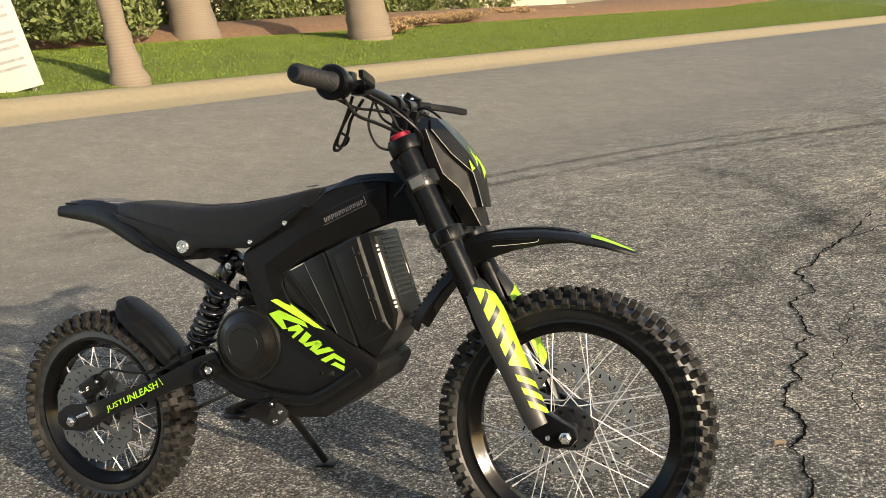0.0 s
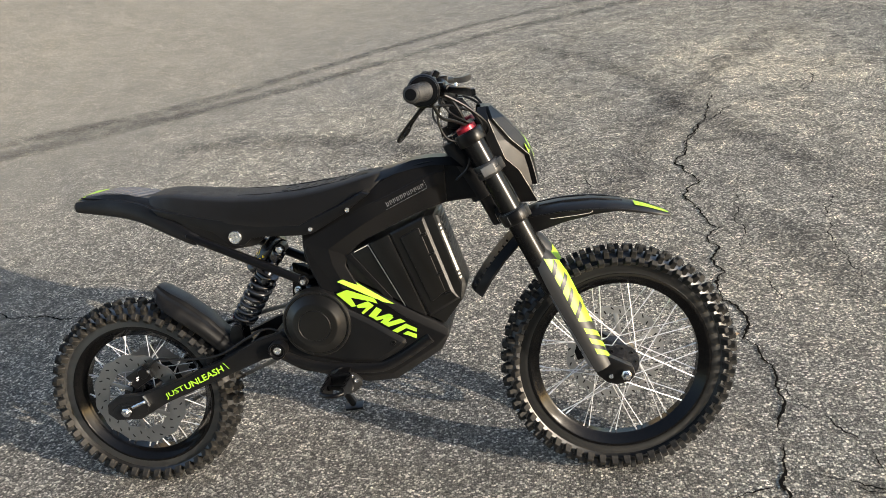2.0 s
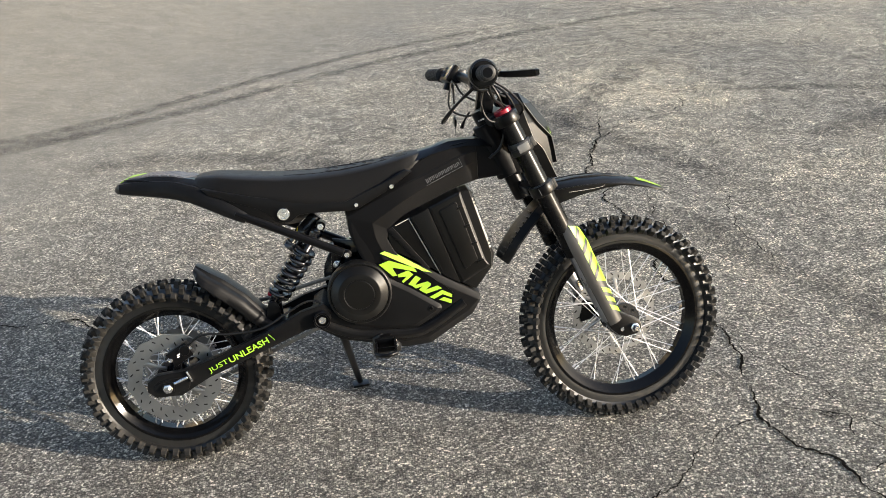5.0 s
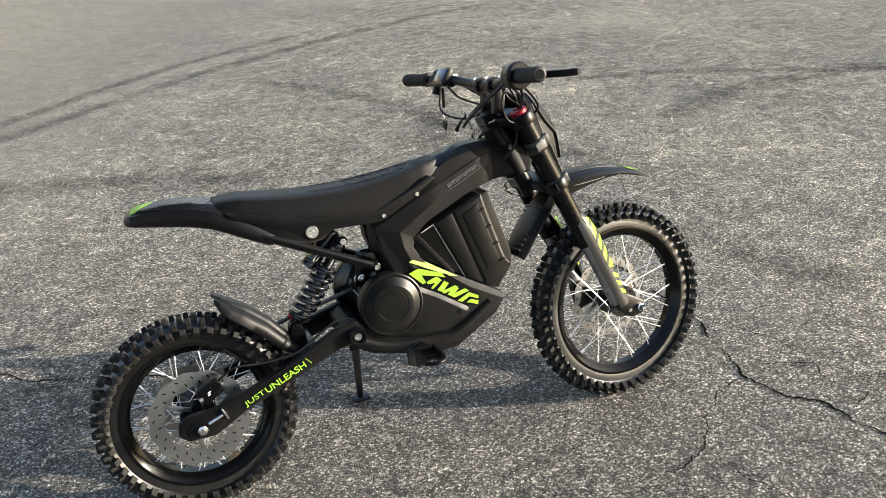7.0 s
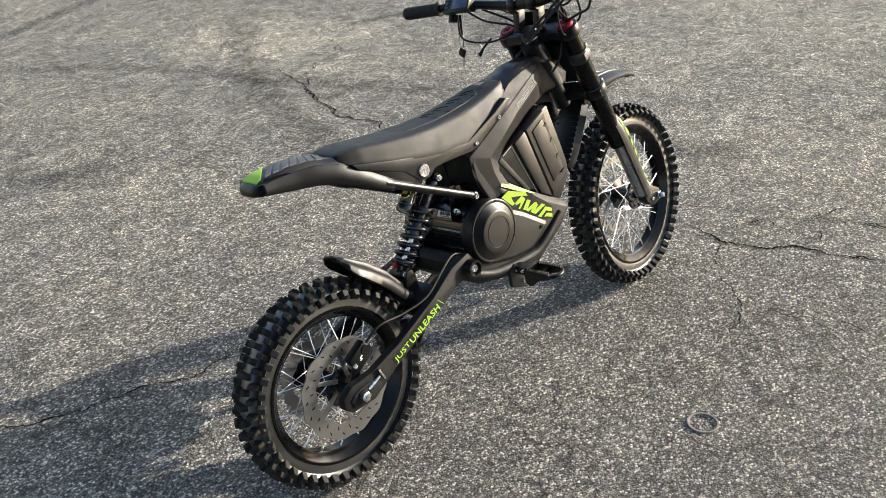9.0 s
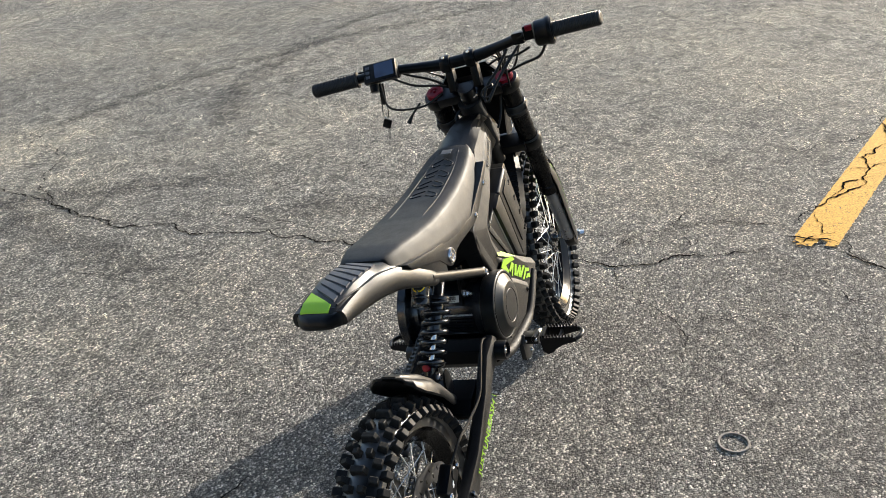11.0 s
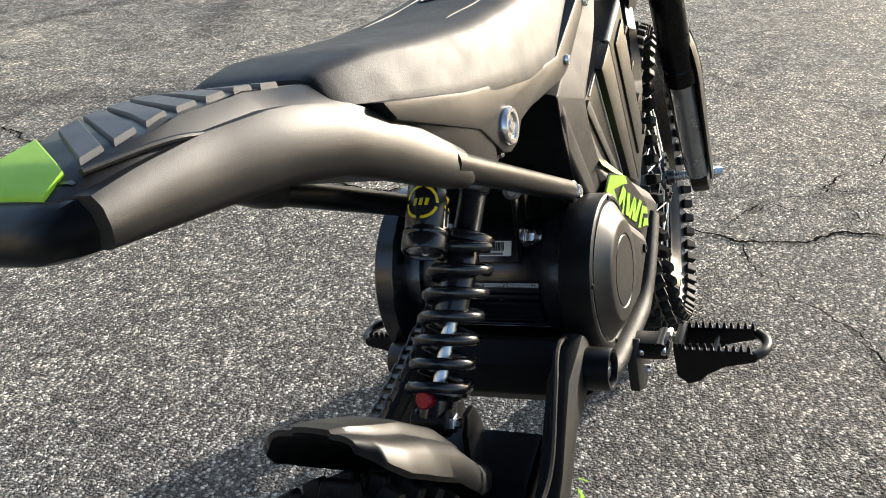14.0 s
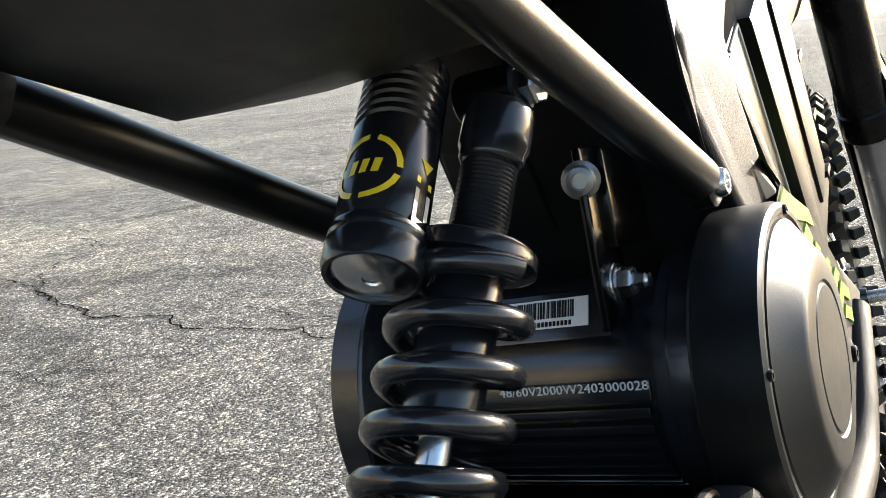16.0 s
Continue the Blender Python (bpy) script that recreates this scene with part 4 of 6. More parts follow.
# tail unit
rows_t = [(-0.664, 0.744, 0.752, 0.030), (-0.659, 0.740, 0.764, 0.042), (-0.64, 0.735, 0.772, 0.047), (-0.58, 0.726, 0.776, 0.053), (-0.53, 0.719, 0.772, 0.058), (-0.48, 0.716, 0.761, 0.062), (-0.445, 0.716, 0.75, 0.062)]
rings = []
for x, lo, hi, w in rows_t:
    shape = [(0.6, 0.0), (0.95, 0.14), (1.0, 0.42), (0.93, 0.66), (0.70, 0.985), (0.3, 1.0)]
    half = [(w * a, lo + (hi - lo) * h) for a, h in shape]
    rings.append([(x, -y, z) for y, z in half] + [(x, y, z) for y, z in reversed(half)])
tail = part("tail_unit", bevel_all(loft(rings), 0.002, 25), PLASTIC, bike, "black pointed tail with grey ribs and a lime tip")


def on_tail(x):
    return float(np.interp(x, [r[0] for r in rows_t], [r[2] for r in rows_t]))


def rib(right, left, y_right, y_left, high, mat, name, label):
    """A slanting bar across the tail: from its right end to its left end, each (rear, front)."""
    rings = []
    for k in range(7):
        t = k / 6
        y = y_right + (y_left - y_right) * t
        x0, x1 = (right[j] + (left[j] - right[j]) * t for j in (0, 1))
        e = min(0.0012, (x1 - x0) * 0.3)
        top = [x0 + e + (x1 - x0 - 2 * e) * j / 6 for j in range(7)]
        rings.append([(x0, y, on_tail(x0) - 0.001), (x0 + 0.0003, y, on_tail(x0) + high * 0.6)] + [(x, y, on_tail(x) + high) for x in top] + [(x1 - 0.0003, y, on_tail(x1) + high * 0.6), (x1, y, on_tail(x1) - 0.001)])
    part(name, loft(rings), mat, tail, label)


rib((-0.659, -0.6435), (-0.6575, -0.6045), -0.022, 0.033, 0.0024, LIME, "tail_tip", "lime green tail tip")
part("rib_bed", loft([[(x, y, on_tail(x) + h) for y, h in ((-w, 0.0), (-w * 0.9, 0.0006), (w * 0.9, 0.0006), (w, 0.0))] for x, w in ((-0.65, 0.032), (-0.586, 0.037), (-0.53, 0.040), (-0.47, 0.042))], caps=False, loop=False), BLACK, tail)
for k in range(7):
    x = -0.637 + 0.0205 * k
    wy = 0.026 + 0.0025 * k
    lx = min(x + 0.04, -0.4785)
    yl = -wy + 2 * wy * (lx - x) / 0.04
    rib((x, x + 0.016), (lx, min(lx + 0.016, -0.4635)), -wy, yl, 0.003, GREY, "tail_rib", "grey raised rib")
cap = []
for x, lo, hi, w in ((-0.676, 0.744, 0.751, 0.02), (-0.672, 0.739, 0.757, 0.03), (-0.664, 0.7365, 0.7625, 0.039), (-0.6575, 0.7355, 0.7640, 0.0435), (-0.6465, 0.735, 0.7645, 0.048), (-0.632, 0.7345, 0.762, 0.0495)):
    half = [(w * a, lo + (hi - lo) * h) for a, h in ((0.6, 0.0), (0.95, 0.14), (1.0, 0.42), (0.97, 0.72), (0.84, 0.97), (0.4, 1.0))]
    cap.append([(x, -y, z) for y, z in half] + [(x, y, z) for y, z in reversed(half)])
part("tail_end", loft(cap), BLACK, tail, "black rounded tail end cap")
for sgn in (-1, 1):
    part("tail_groove", sweep([(-0.645, sgn * 0.034, 0.7715), (-0.6, sgn * 0.044, 0.769), (-0.571, sgn * 0.05, 0.7622), (-0.535, sgn * 0.06, 0.7525)], 0.0018, 8, 6), PLASTIC, tail)
for sgn in (-1, 1):
    stations = [(-0.656, 0.041, 0.752, 0.011, 0.0125), (-0.625, 0.0415, 0.75, 0.0115, 0.016), (-0.58, 0.044, 0.746, 0.013, 0.0195), (-0.53, 0.052, 0.74, 0.015, 0.0213), (-0.48, 0.061, 0.7255, 0.0155, 0.021), (-0.44, 0.067, 0.705, 0.015, 0.02), (-0.40, 0.072, 0.681, 0.0145, 0.017), (-0.362, 0.075, 0.659, 0.0135, 0.0142), (-0.354, 0.0755, 0.6545, 0.0115, 0.012)]
    rings = []
    fine = []
    for k in range(29):
        q = k / 28 * (len(stations) - 1)
        fine.append([float(np.interp(q, range(len(stations)), [st[c] for st in stations])) for c in range(5)])
    for k, (x, y, z, hw, hh) in enumerate(fine):
        a, b2 = fine[max(0, k - 1)], fine[min(28, k + 1)]
        t = Vector((b2[0] - a[0], 0, b2[2] - a[2])).normalized()
        n = Vector((-t.z, 0, t.x))
        ring = []
        for cy, cn in ((-0.55, -1.0), (0.55, -1.0), (0.95, -0.7), (1.0, -0.1), (0.86, 0.55), (0.45, 1.0), (-0.6, 1.0), (-1.0, 0.5), (-1.0, -0.6)):
            p = Vector((x, y + cy * hw, z)) + n * (cn * hh)
            drop = ease(-0.5, -0.36, x) if sgn > 0 else 0.0
            ring.append((p.x, sgn * (p.y + 0.015 * drop), p.z - 0.011 * drop))
        rings.append(ring)
    part("tail_arm", loft(rings), PLASTIC, bike, "", 50)
    sag, ys = (0.012, 0.091) if sgn > 0 else (0.0, 0.078)
    st = rod((-0.38, sgn * ys, 0.6695 - sag), (-0.125, sgn * ys, 0.5425 - sag), 0.0118 if sgn > 0 else 0.0108, seg=18)
    st = lathe([(0, -0.006), (0.0115, -0.006), (0.0115, 0.004), (0.009, 0.006), (0, 0.006)], (-0.117, sgn * ys, 0.538 - sag), (0, sgn, 0), 18, st)
    strut = part("seat_strut", st, BLACK, bike, "black tubular seat strut")
    bolt((-0.117, sgn * (ys + 0.006), 0.538 - sag), (0, sgn, 0), 0.0072, 0.005, parent=strut)

# raised spine in front of the seat, and the beam's side ridge
spine = loft([[(x, -w, lo), (x, -w * 0.62, hi), (x, w * 0.62, hi), (x, w, lo)] for x, lo, hi, w in ((0.078, 0.752, 0.770, 0.05), (0.12, 0.766, 0.7785, 0.05), (0.165, 0.774, 0.7915, 0.044), (0.205, 0.778, 0.7935, 0.04), (0.25, 0.774, 0.7915, 0.036), (0.285, 0.765, 0.783, 0.03))])
part("spine_cover", bevel_all(spine, 0.004, 25), BLACK, bike, "black ridged cover between seat and handlebar")
BEAM_KEYS = [(0.035, 0.62, 0.066, 0.658, 0.08, 0.695, 0.071, 0.722, 0.055), (0.104, 0.648, 0.055, 0.691, 0.068, 0.72, 0.060, 0.759, 0.046), (0.16, 0.67, 0.047, 0.713, 0.059, 0.742, 0.0515, 0.779, 0.039), (0.203, 0.682, 0.042, 0.729, 0.052, 0.757, 0.0445, 0.786, 0.034), (0.236, 0.69, 0.036, 0.733, 0.039, 0.762, 0.036, 0.784, 0.028)]
# the elbow and the neck below it: inner edge, crest, rear edge and rear return of each section
NECK = [[(0.022, -0.083, 0.508), (-0.008, -0.0875, 0.500), (-0.075, -0.078, 0.512), (-0.074, -0.04, 0.51)],
        [(0.003, -0.079, 0.533), (-0.026, -0.085, 0.536), (-0.092, -0.075, 0.545), (-0.094, -0.04, 0.545)],
        [(-0.012, -0.075, 0.566), (-0.041, -0.0845, 0.575), (-0.106, -0.0755, 0.592), (-0.108, -0.04, 0.592)],
        [(-0.006, -0.072, 0.590), (-0.045, -0.084, 0.612), (-0.106, -0.075, 0.632), (-0.112, -0.05, 0.642)]]
# the same sections as smooth curves from the elbow to the head
keys = [NECK[3]] + [[(r[0], -r[k + 1], r[k]) for k in (1, 3, 5, 7)] for r in BEAM_KEYS]
curves = [spline([row[k] for row in keys], 6) for k in range(4)]
sections = NECK[:3] + [list(ps) for ps in zip(*curves)]
BEAM = [(ps[0].x, *(c for p in ps for c in (p.z, -p.y))) for ps in sections[3:]]
shell = loft([[(b0[0], -0.02, b0[2]), b0, c0, s0, (s0[0], s0[1] + 0.002, s0[2] + 0.0015), t0, (t0[0], -0.02, t0[2])] for b0, c0, s0, t0 in sections])
bmesh.ops.recalc_face_normals(shell, faces=shell.faces)
shell = bevel_all(shell, 0.0012, 9, 1)
for b in (mirror(shell), shell):
    part("beam_shell", b, FRAME, bike, "", 9)


def beam_y(x, z):
    """How far out the slanted middle face of the beam lies."""
    rows = BEAM[6:]
    st = [float(np.interp(x, [r[0] for r in rows], [r[k] for r in rows])) for k in (3, 4, 5, 6)]
    return float(np.interp(z, (st[0], st[2]), (st[1], st[3])))


# name plate on the beam: an outline with worn bars in it
plate = bmesh.new()
for k in range(11):
    tall = 0.0125 if k < 5 else 0.011
    plate = box((0.062 + 0.0105 * k, 0, 0.0), (0.0018, 0.0012, tall), (0, 0, 0), 0, plate)
    plate = box((0.0655 + 0.0105 * k, 0, 0.004 if k % 3 else -0.004), (0.005, 0.0012, 0.0016), (0, 0, 0), 0, plate)
    plate = box((0.067 + 0.0105 * k, 0, 0.001), (0.0016, 0.0012, tall * 0.7), (0, 0, 0), 0, plate)
plate = box((0.117, 0, -0.0115), (0.124, 0.0012, 0.0007), (0, 0, 0), 0, plate)
plate = box((0.179, 0, 0), (0.0007, 0.0012, 0.0237), (0, 0, 0), 0, plate)
plate.transform(Matrix.Translation((0.139, 0, 0.7165)) @ pose(0, 0, 0, 0, -22, 0) @ Matrix.Diagonal((0.84, 1, 0.84, 1)) @ Matrix.Translation((-0.11, 0, 0)))
for v in plate.verts:
    v.co.y -= 0.0006 + beam_y(v.co.x, v.co.z)
part("name_bars", plate, DIM, bike, "worn grey name bars")

# battery
BAT = [(-0.012, 0.592), (0.172, 0.664), (0.205, 0.672), (0.252, 0.5), (0.25, 0.462), (0.205, 0.408), (-0.004, 0.535)]
battery = part("battery", slab(BAT, -0.072, 0.072, 0.005), COVER, bike, "black battery pack held in the frame")
b = slab([(0.052, 0.616), (0.098, 0.635), (0.165, 0.43), (0.122, 0.456)], -0.081, 0.081, 0.006)
part("battery_column", b, COVER, battery)
b = chamfered([(0.1, 0.636), (0.18, 0.668), (0.213, 0.664), (0.262, 0.49), (0.252, 0.462), (0.17, 0.428)], 0.078, {(0.213, 0.664): 0.034, (0.262, 0.49): 0.034, (0.252, 0.462): 0.014}, 0.005)
CAP_T, CAP_B = Vector((0.213, 0, 0.664)), Vector((0.262, 0, 0.49))
part("battery_cap", b, COVER, battery, "dark moulded battery end cap")
b = slab([(0.125, 0.625), (0.17, 0.646), (0.215, 0.49), (0.18, 0.465)], -0.0815, 0.0815, 0.004)
part("battery_cheek", b, COVER, battery)
for k in range(4):
    c = Vector((0.178, 0, 0.628)).lerp(Vector((0.222, 0, 0.485)), k / 3)
    both("battery_clip", box((c.x, -0.0795, c.z), (0.016, 0.006, 0.006), (0, -17, 0), 0.001), COVER, battery)
# highlights on the battery's ribs, painted as thin pale rods
for p, q in (((0.0, 0.592), (0.074, 0.49)), ((0.012, 0.597), (0.047, 0.612)), ((0.047, 0.612), (0.116, 0.458))):
    both("rib_glint", rod((p[0], -0.0725, p[1]), (q[0], -0.0725, q[1]), 0.0011, seg=6, bevel=0), LINE, battery)
b = slab([(-0.012, 0.590), (0.004, 0.596), (0.09, 0.478), (0.08, 0.472)], -0.0755, 0.0755, 0.003)
part("battery_edge", b, FRAME, battery)
for k in range(17):
    c = Vector((0.206, 0, 0.66)).lerp(Vector((0.25, 0, 0.49)), (k + 0.5) / 17)
    part("battery_fin", box((c.x + 0.0075, 0, c.z), (0.007, 0.07, 0.0042), (0, -14, 0), 0.0008), RUBBER, battery)


def on_nose(down, across, lift):
    """A spot on the cap's slanted front corner."""
    c = CAP_T.lerp(CAP_B, down)
    return c + Vector((-0.033 * across + 0.68 * lift, -0.044 - 0.034 * across - 0.7 * lift, -0.009 * across))


for sgn in (1, -1):
    for d0, d1, name in ((0.2, 0.76, "pale_stripe"), (0.1, 0.125, "stripe_tick"), (0.15, 0.175, "stripe_tick"), (0.79, 0.815, "stripe_tick"), (0.84, 0.865, "stripe_tick")):
        b = loft([[on_nose(d, a, h) for a, h in ((0.14, 0.0), (0.14, 0.0045), (0.36, 0.0045), (0.36, 0.0))] for d in (d0, d1)])
        part(name, b if sgn > 0 else mirror(b), LINE, battery, "cream painted stripe")
        if sgn < 0:
            b.free()

# motor between the cradle plates
MC = Vector((-0.095, 0, 0.438))
b = lathe([(0, -0.069), (0.07, -0.069), (0.07, -0.056), (0.0675, -0.054), (0.0675, -0.048), (0.057, -0.046), (0.057, 0.09), (0.064, 0.092), (0.066, 0.106), (0, 0.106)], MC, (0, 1, 0), 48)
motor = part("motor", b, GLOSS, bike, "black finned electric motor")
for k in range(13):
    a = radians(179.5 + 8.4 * k)
    c = MC + Vector((0.0585 * math.cos(a), 0.023, 0.0585 * math.sin(a)))
    part("motor_fin", box(c, (0.0085, 0.128, 0.0052), (0, -math.degrees(a), 0), 0.0009), GLOSS, motor)
part("motor_flange", lathe([(0.0, 0.106), (0.097, 0.106), (0.0995, 0.108), (0.1, 0.126), (0.098, 0.128), (0.093, 0.128), (0.09, 0.122), (0.0, 0.12)], MC, (0, 1, 0), 56), GLOSS, motor)
cov = lathe([(0, 0.069), (0.080, 0.069), (0.082, 0.071), (0.082, 0.0985), (0.081, 0.1015), (0.0785, 0.103), (0.0755, 0.103), (0.0745, 0.1012), (0.073, 0.1012), (0.0722, 0.1032), (0.0705, 0.1042), (0.0555, 0.1145), (0.054, 0.1158), (0.0515, 0.1166), (0.0395, 0.117), (0.0385, 0.1158), (0.0375, 0.1158), (0.0365, 0.117), (0, 0.1175)], MC, R, 72)
part("motor_cover", cov, COVER, motor, "dark round motor cover", 24)
for a in (75, 165, 255, 330):
    bolt(MC + Vector((0.077 * math.cos(radians(a)), -0.1025, 0.077 * math.sin(radians(a)))), R, 0.0028, 0.002, COVER, motor, "cover_bolt")
PANEL = [(-0.03, 0.49), (-0.017, 0.466), (0.03, 0.4385), (0.1, 0.389), (0.109, 0.382), (0.111, 0.372), (0.1, 0.36), (0.041, 0.327), (-0.038, 0.332), (-0.115, 0.352), (-0.14, 0.40), (-0.12, 0.46), (-0.08, 0.50)]
pm = chamfered(PANEL, 0.012, {}, 0.011, 0.5)
pm.transform(Matrix.Translation((0, -0.084, 0)))
both("cradle_panel", pm, PLASTIC, bike, "dark cast panel beside the motor")
bolt((0.082, -0.0962, 0.377), R, 0.006, 0.003, BLACK)
# rail under the cover, and cradle edge
edge = sweep([(-0.2, -0.09, 0.366), (-0.16, -0.093, 0.345), (-0.11, -0.094, 0.327), (-0.04, -0.094, 0.319), (0.03, -0.094, 0.316), (0.062, -0.093, 0.322), (0.105, -0.092, 0.343), (0.17, -0.088, 0.382)], 0.0125, 12, 8)
both("cradle_rib", edge, FRAME, bike)

# maker's mark on the lower arm: slanted lime shapes, no lettering
def decal(points, y, mat=LIME, th=0.0012):
    """A thin sheet cut to an outline, on the near side."""
    return slab(points, y, y - th, 0)


MARK = [
    [(-0.039, 0.505), (-0.013, 0.513), (0.048, 0.488), (0.055, 0.475), (0.034, 0.483), (-0.007, 0.494), (0.003, 0.472), (-0.007, 0.471)],
    [(0.005, 0.474), (0.033, 0.482), (0.045, 0.47), (0.018, 0.451), (0.014, 0.455), (0.028, 0.467), (0.007, 0.467)],
    [(0.03, 0.446), (0.051, 0.466), (0.063, 0.458), (0.043, 0.438)],
    [(0.040, 0.440), (0.048, 0.433), (0.088, 0.4415), (0.079, 0.448)],
    [(0.056, 0.428), (0.076, 0.4455), (0.088, 0.438), (0.067, 0.422)],
    [(0.062, 0.424), (0.074, 0.416), (0.115, 0.426), (0.104, 0.434)],
    [(0.081, 0.406), (0.115, 0.421), (0.14, 0.407), (0.138, 0.399), (0.115, 0.41), (0.093, 0.4)],
    [(0.105, 0.396), (0.117, 0.402), (0.138, 0.393), (0.136, 0.383), (0.117, 0.392)],
]
for shape in MARK:
    both("lime_mark", decal(shape, -0.0912), LIME, bike, "lime green decal shape")
both("mark_backing", decal([(-0.045, 0.504), (-0.013, 0.5165), (0.06, 0.483), (0.12, 0.434), (0.144, 0.411), (0.141, 0.379), (0.116, 0.386), (0.1, 0.391), (0.03, 0.438), (-0.012, 0.466)], -0.0903, BLACK, 0.0006), BLACK, bike)
d = bmesh.new()
d.faces.new([d.verts.new((x, y - 0.0022, z + 0.0018)) for x, y, z in ((-0.034, -0.0879, 0.532), (-0.01, -0.0756, 0.537), (0.027, -0.0778, 0.511), (0.093, -0.0806, 0.466), (0.069, -0.085, 0.474), (0.011, -0.0864, 0.506))])
both("lime_mark", d, LIME, bike, "lime green decal shape")

# swing arm
ARM = [(-0.172, 0.4), (-0.19, 0.418), (-0.25, 0.402), (-0.335, 0.363), (-0.47, 0.316), (-0.56, 0.288), (-0.625, 0.283), (-0.652, 0.266), (-0.656, 0.24), (-0.635, 0.222), (-0.57, 0.222), (-0.495, 0.262), (-0.325, 0.322), (-0.24, 0.352), (-0.19, 0.358)]
b = slab(ARM, -0.094, -0.070, 0.006)
for v in b.verts:
    v.co.y -= 0.024 * ease(0.25, 0.42, -v.co.x)
arm_r, arm_l = both("swing_arm", b, FRAME, bike, "black box-section swing arm")
LT = pose(-0.4905, -0.1208, 0.2725, 0, -23.2, 0) @ pose(0, 0, 0, 82, 0, 0)
part("lettering", letters("JUST", 0.055, 0.016, LT, LIME), None, arm_r, "lime lettering JUST")
part("lettering", letters("UNLEASH", 0.112, 0.016, LT @ Matrix.Translation((0.059, 0, 0)), LIME, 0.012), None, arm_r, "lime bold lettering UNLEASH")
part("lettering_bar", box((0, 0, 0), (0.0012, 0.021, 0.0006), (0, 0, 0), 0), LIME, arm_r).matrix_local = LT @ pose(0.182, 0.0098, 0, 0, 0, 20)
bridge = slab([(-0.288, 0.366), (-0.292, 0.372), (-0.345, 0.358), (-0.372, 0.336), (-0.37, 0.322), (-0.345, 0.322), (-0.3, 0.338), (-0.288, 0.35)], -0.075, 0.075, 0.004)
bridge = join(bridge, slab([(-0.306, 0.36), (-0.309, 0.4), (-0.318, 0.418), (-0.334, 0.418), (-0.343, 0.402), (-0.348, 0.352)], -0.026, -0.0195, 0.003), slab([(-0.306, 0.36), (-0.309, 0.4), (-0.318, 0.418), (-0.334, 0.418), (-0.343, 0.402), (-0.348, 0.352)], 0.0215, 0.028, 0.003))
part("swing_bridge", bridge, BLACK, bike, "black cross bridge of the swing arm")
for sgn in (-1, 1):
    b = lathe([(0, 0.055), (0.0215, 0.055), (0.0215, 0.118), (0.0205, 0.12), (0.0175, 0.12), (0.0165, 0.118), (0.0165, 0.112), (0, 0.112)], (-0.196, 0, 0.381), (0, sgn, 0), 32)
    b = lathe([(0.0215, 0.066), (0.024, 0.067), (0.024, 0.072), (0.0215, 0.073)], (-0.196, 0, 0.381), (0, sgn, 0), 32, b)
    part("pivot_boss", b, BLACK, bike)
    bolt((-0.196, sgn * 0.112, 0.381), (0, sgn, 0), 0.0105, 0.004, STEEL, bike, "pivot_bolt")
    part("axle_block", slab([(-0.612, 0.262), (-0.616, 0.248), (-0.61, 0.233), (-0.588, 0.236), (-0.584, 0.25), (-0.588, 0.264)], sgn * 0.117, sgn * 0.1235, 0.002), BLACK, bike, "black axle adjuster block")
    part("axle_slot", slab([(-0.622, 0.264), (-0.636, 0.252), (-0.63, 0.232), (-0.6, 0.226), (-0.548, 0.242), (-0.544, 0.264), (-0.56, 0.272), (-0.6, 0.27)], sgn * 0.1165, sgn * 0.121, 0.002), FRAME, bike)
    part("adjuster_plate", box((-0.543, sgn * 0.1225, 0.2745), (0.005, 0.009, 0.03), (0, -22, 0), 0.001), STEEL, bike)
    nut((-0.6, sgn * 0.1245, 0.248), (0, sgn, 0), 0.0125, 0.007, STEEL, bike, "axle_nut")
    part("adjuster_bolt", rod((-0.585, sgn * 0.122, 0.258), (-0.548, sgn * 0.122, 0.272), 0.0045, seg=12), STEEL, bike)
part("rear_axle", rod((-0.6, -0.12, 0.248), (-0.6, 0.12, 0.248), 0.007), STEEL, bike)
# rear caliper with its bracket
b = box((-0.565, -0.085, 0.325), (0.06, 0.026, 0.042), (0, -30, 0), 0.006)
b = box((-0.578, -0.08, 0.292), (0.018, 0.012, 0.06), (0, 20, 0), 0.003, b)
b = rod((-0.552, -0.1, 0.335), (-0.552, -0.072, 0.335), 0.014, bm=b)
rc = part("rear_caliper", b, BLACK, bike, "black rear brake caliper")
part("caliper_mark", box((-0.568, -0.0985, 0.326), (0.009, 0.001, 0.003), (0, -30, 0), 0), WHITE, rc)
part("caliper_mark", box((-0.569, -0.0985, 0.320), (0.007, 0.001, 0.003), (0, -30, 0), 0), WHITE, rc)
bolt((-0.59, -0.0985, 0.313), R, 0.006, 0.004, STEEL, rc)
bolt((-0.535, -0.0985, 0.342), R, 0.005, 0.004, STEEL, rc)
part("brake_hose", sweep([(-0.545, -0.09, 0.345), (-0.5, -0.1, 0.372), (-0.43, -0.098, 0.366), (-0.35, -0.098, 0.372), (-0.28, -0.088, 0.405), (-0.235, -0.08, 0.424), (-0.205, -0.078, 0.42), (-0.19, -0.076, 0.40)], 0.003, 8, 8), CABLE, bike)
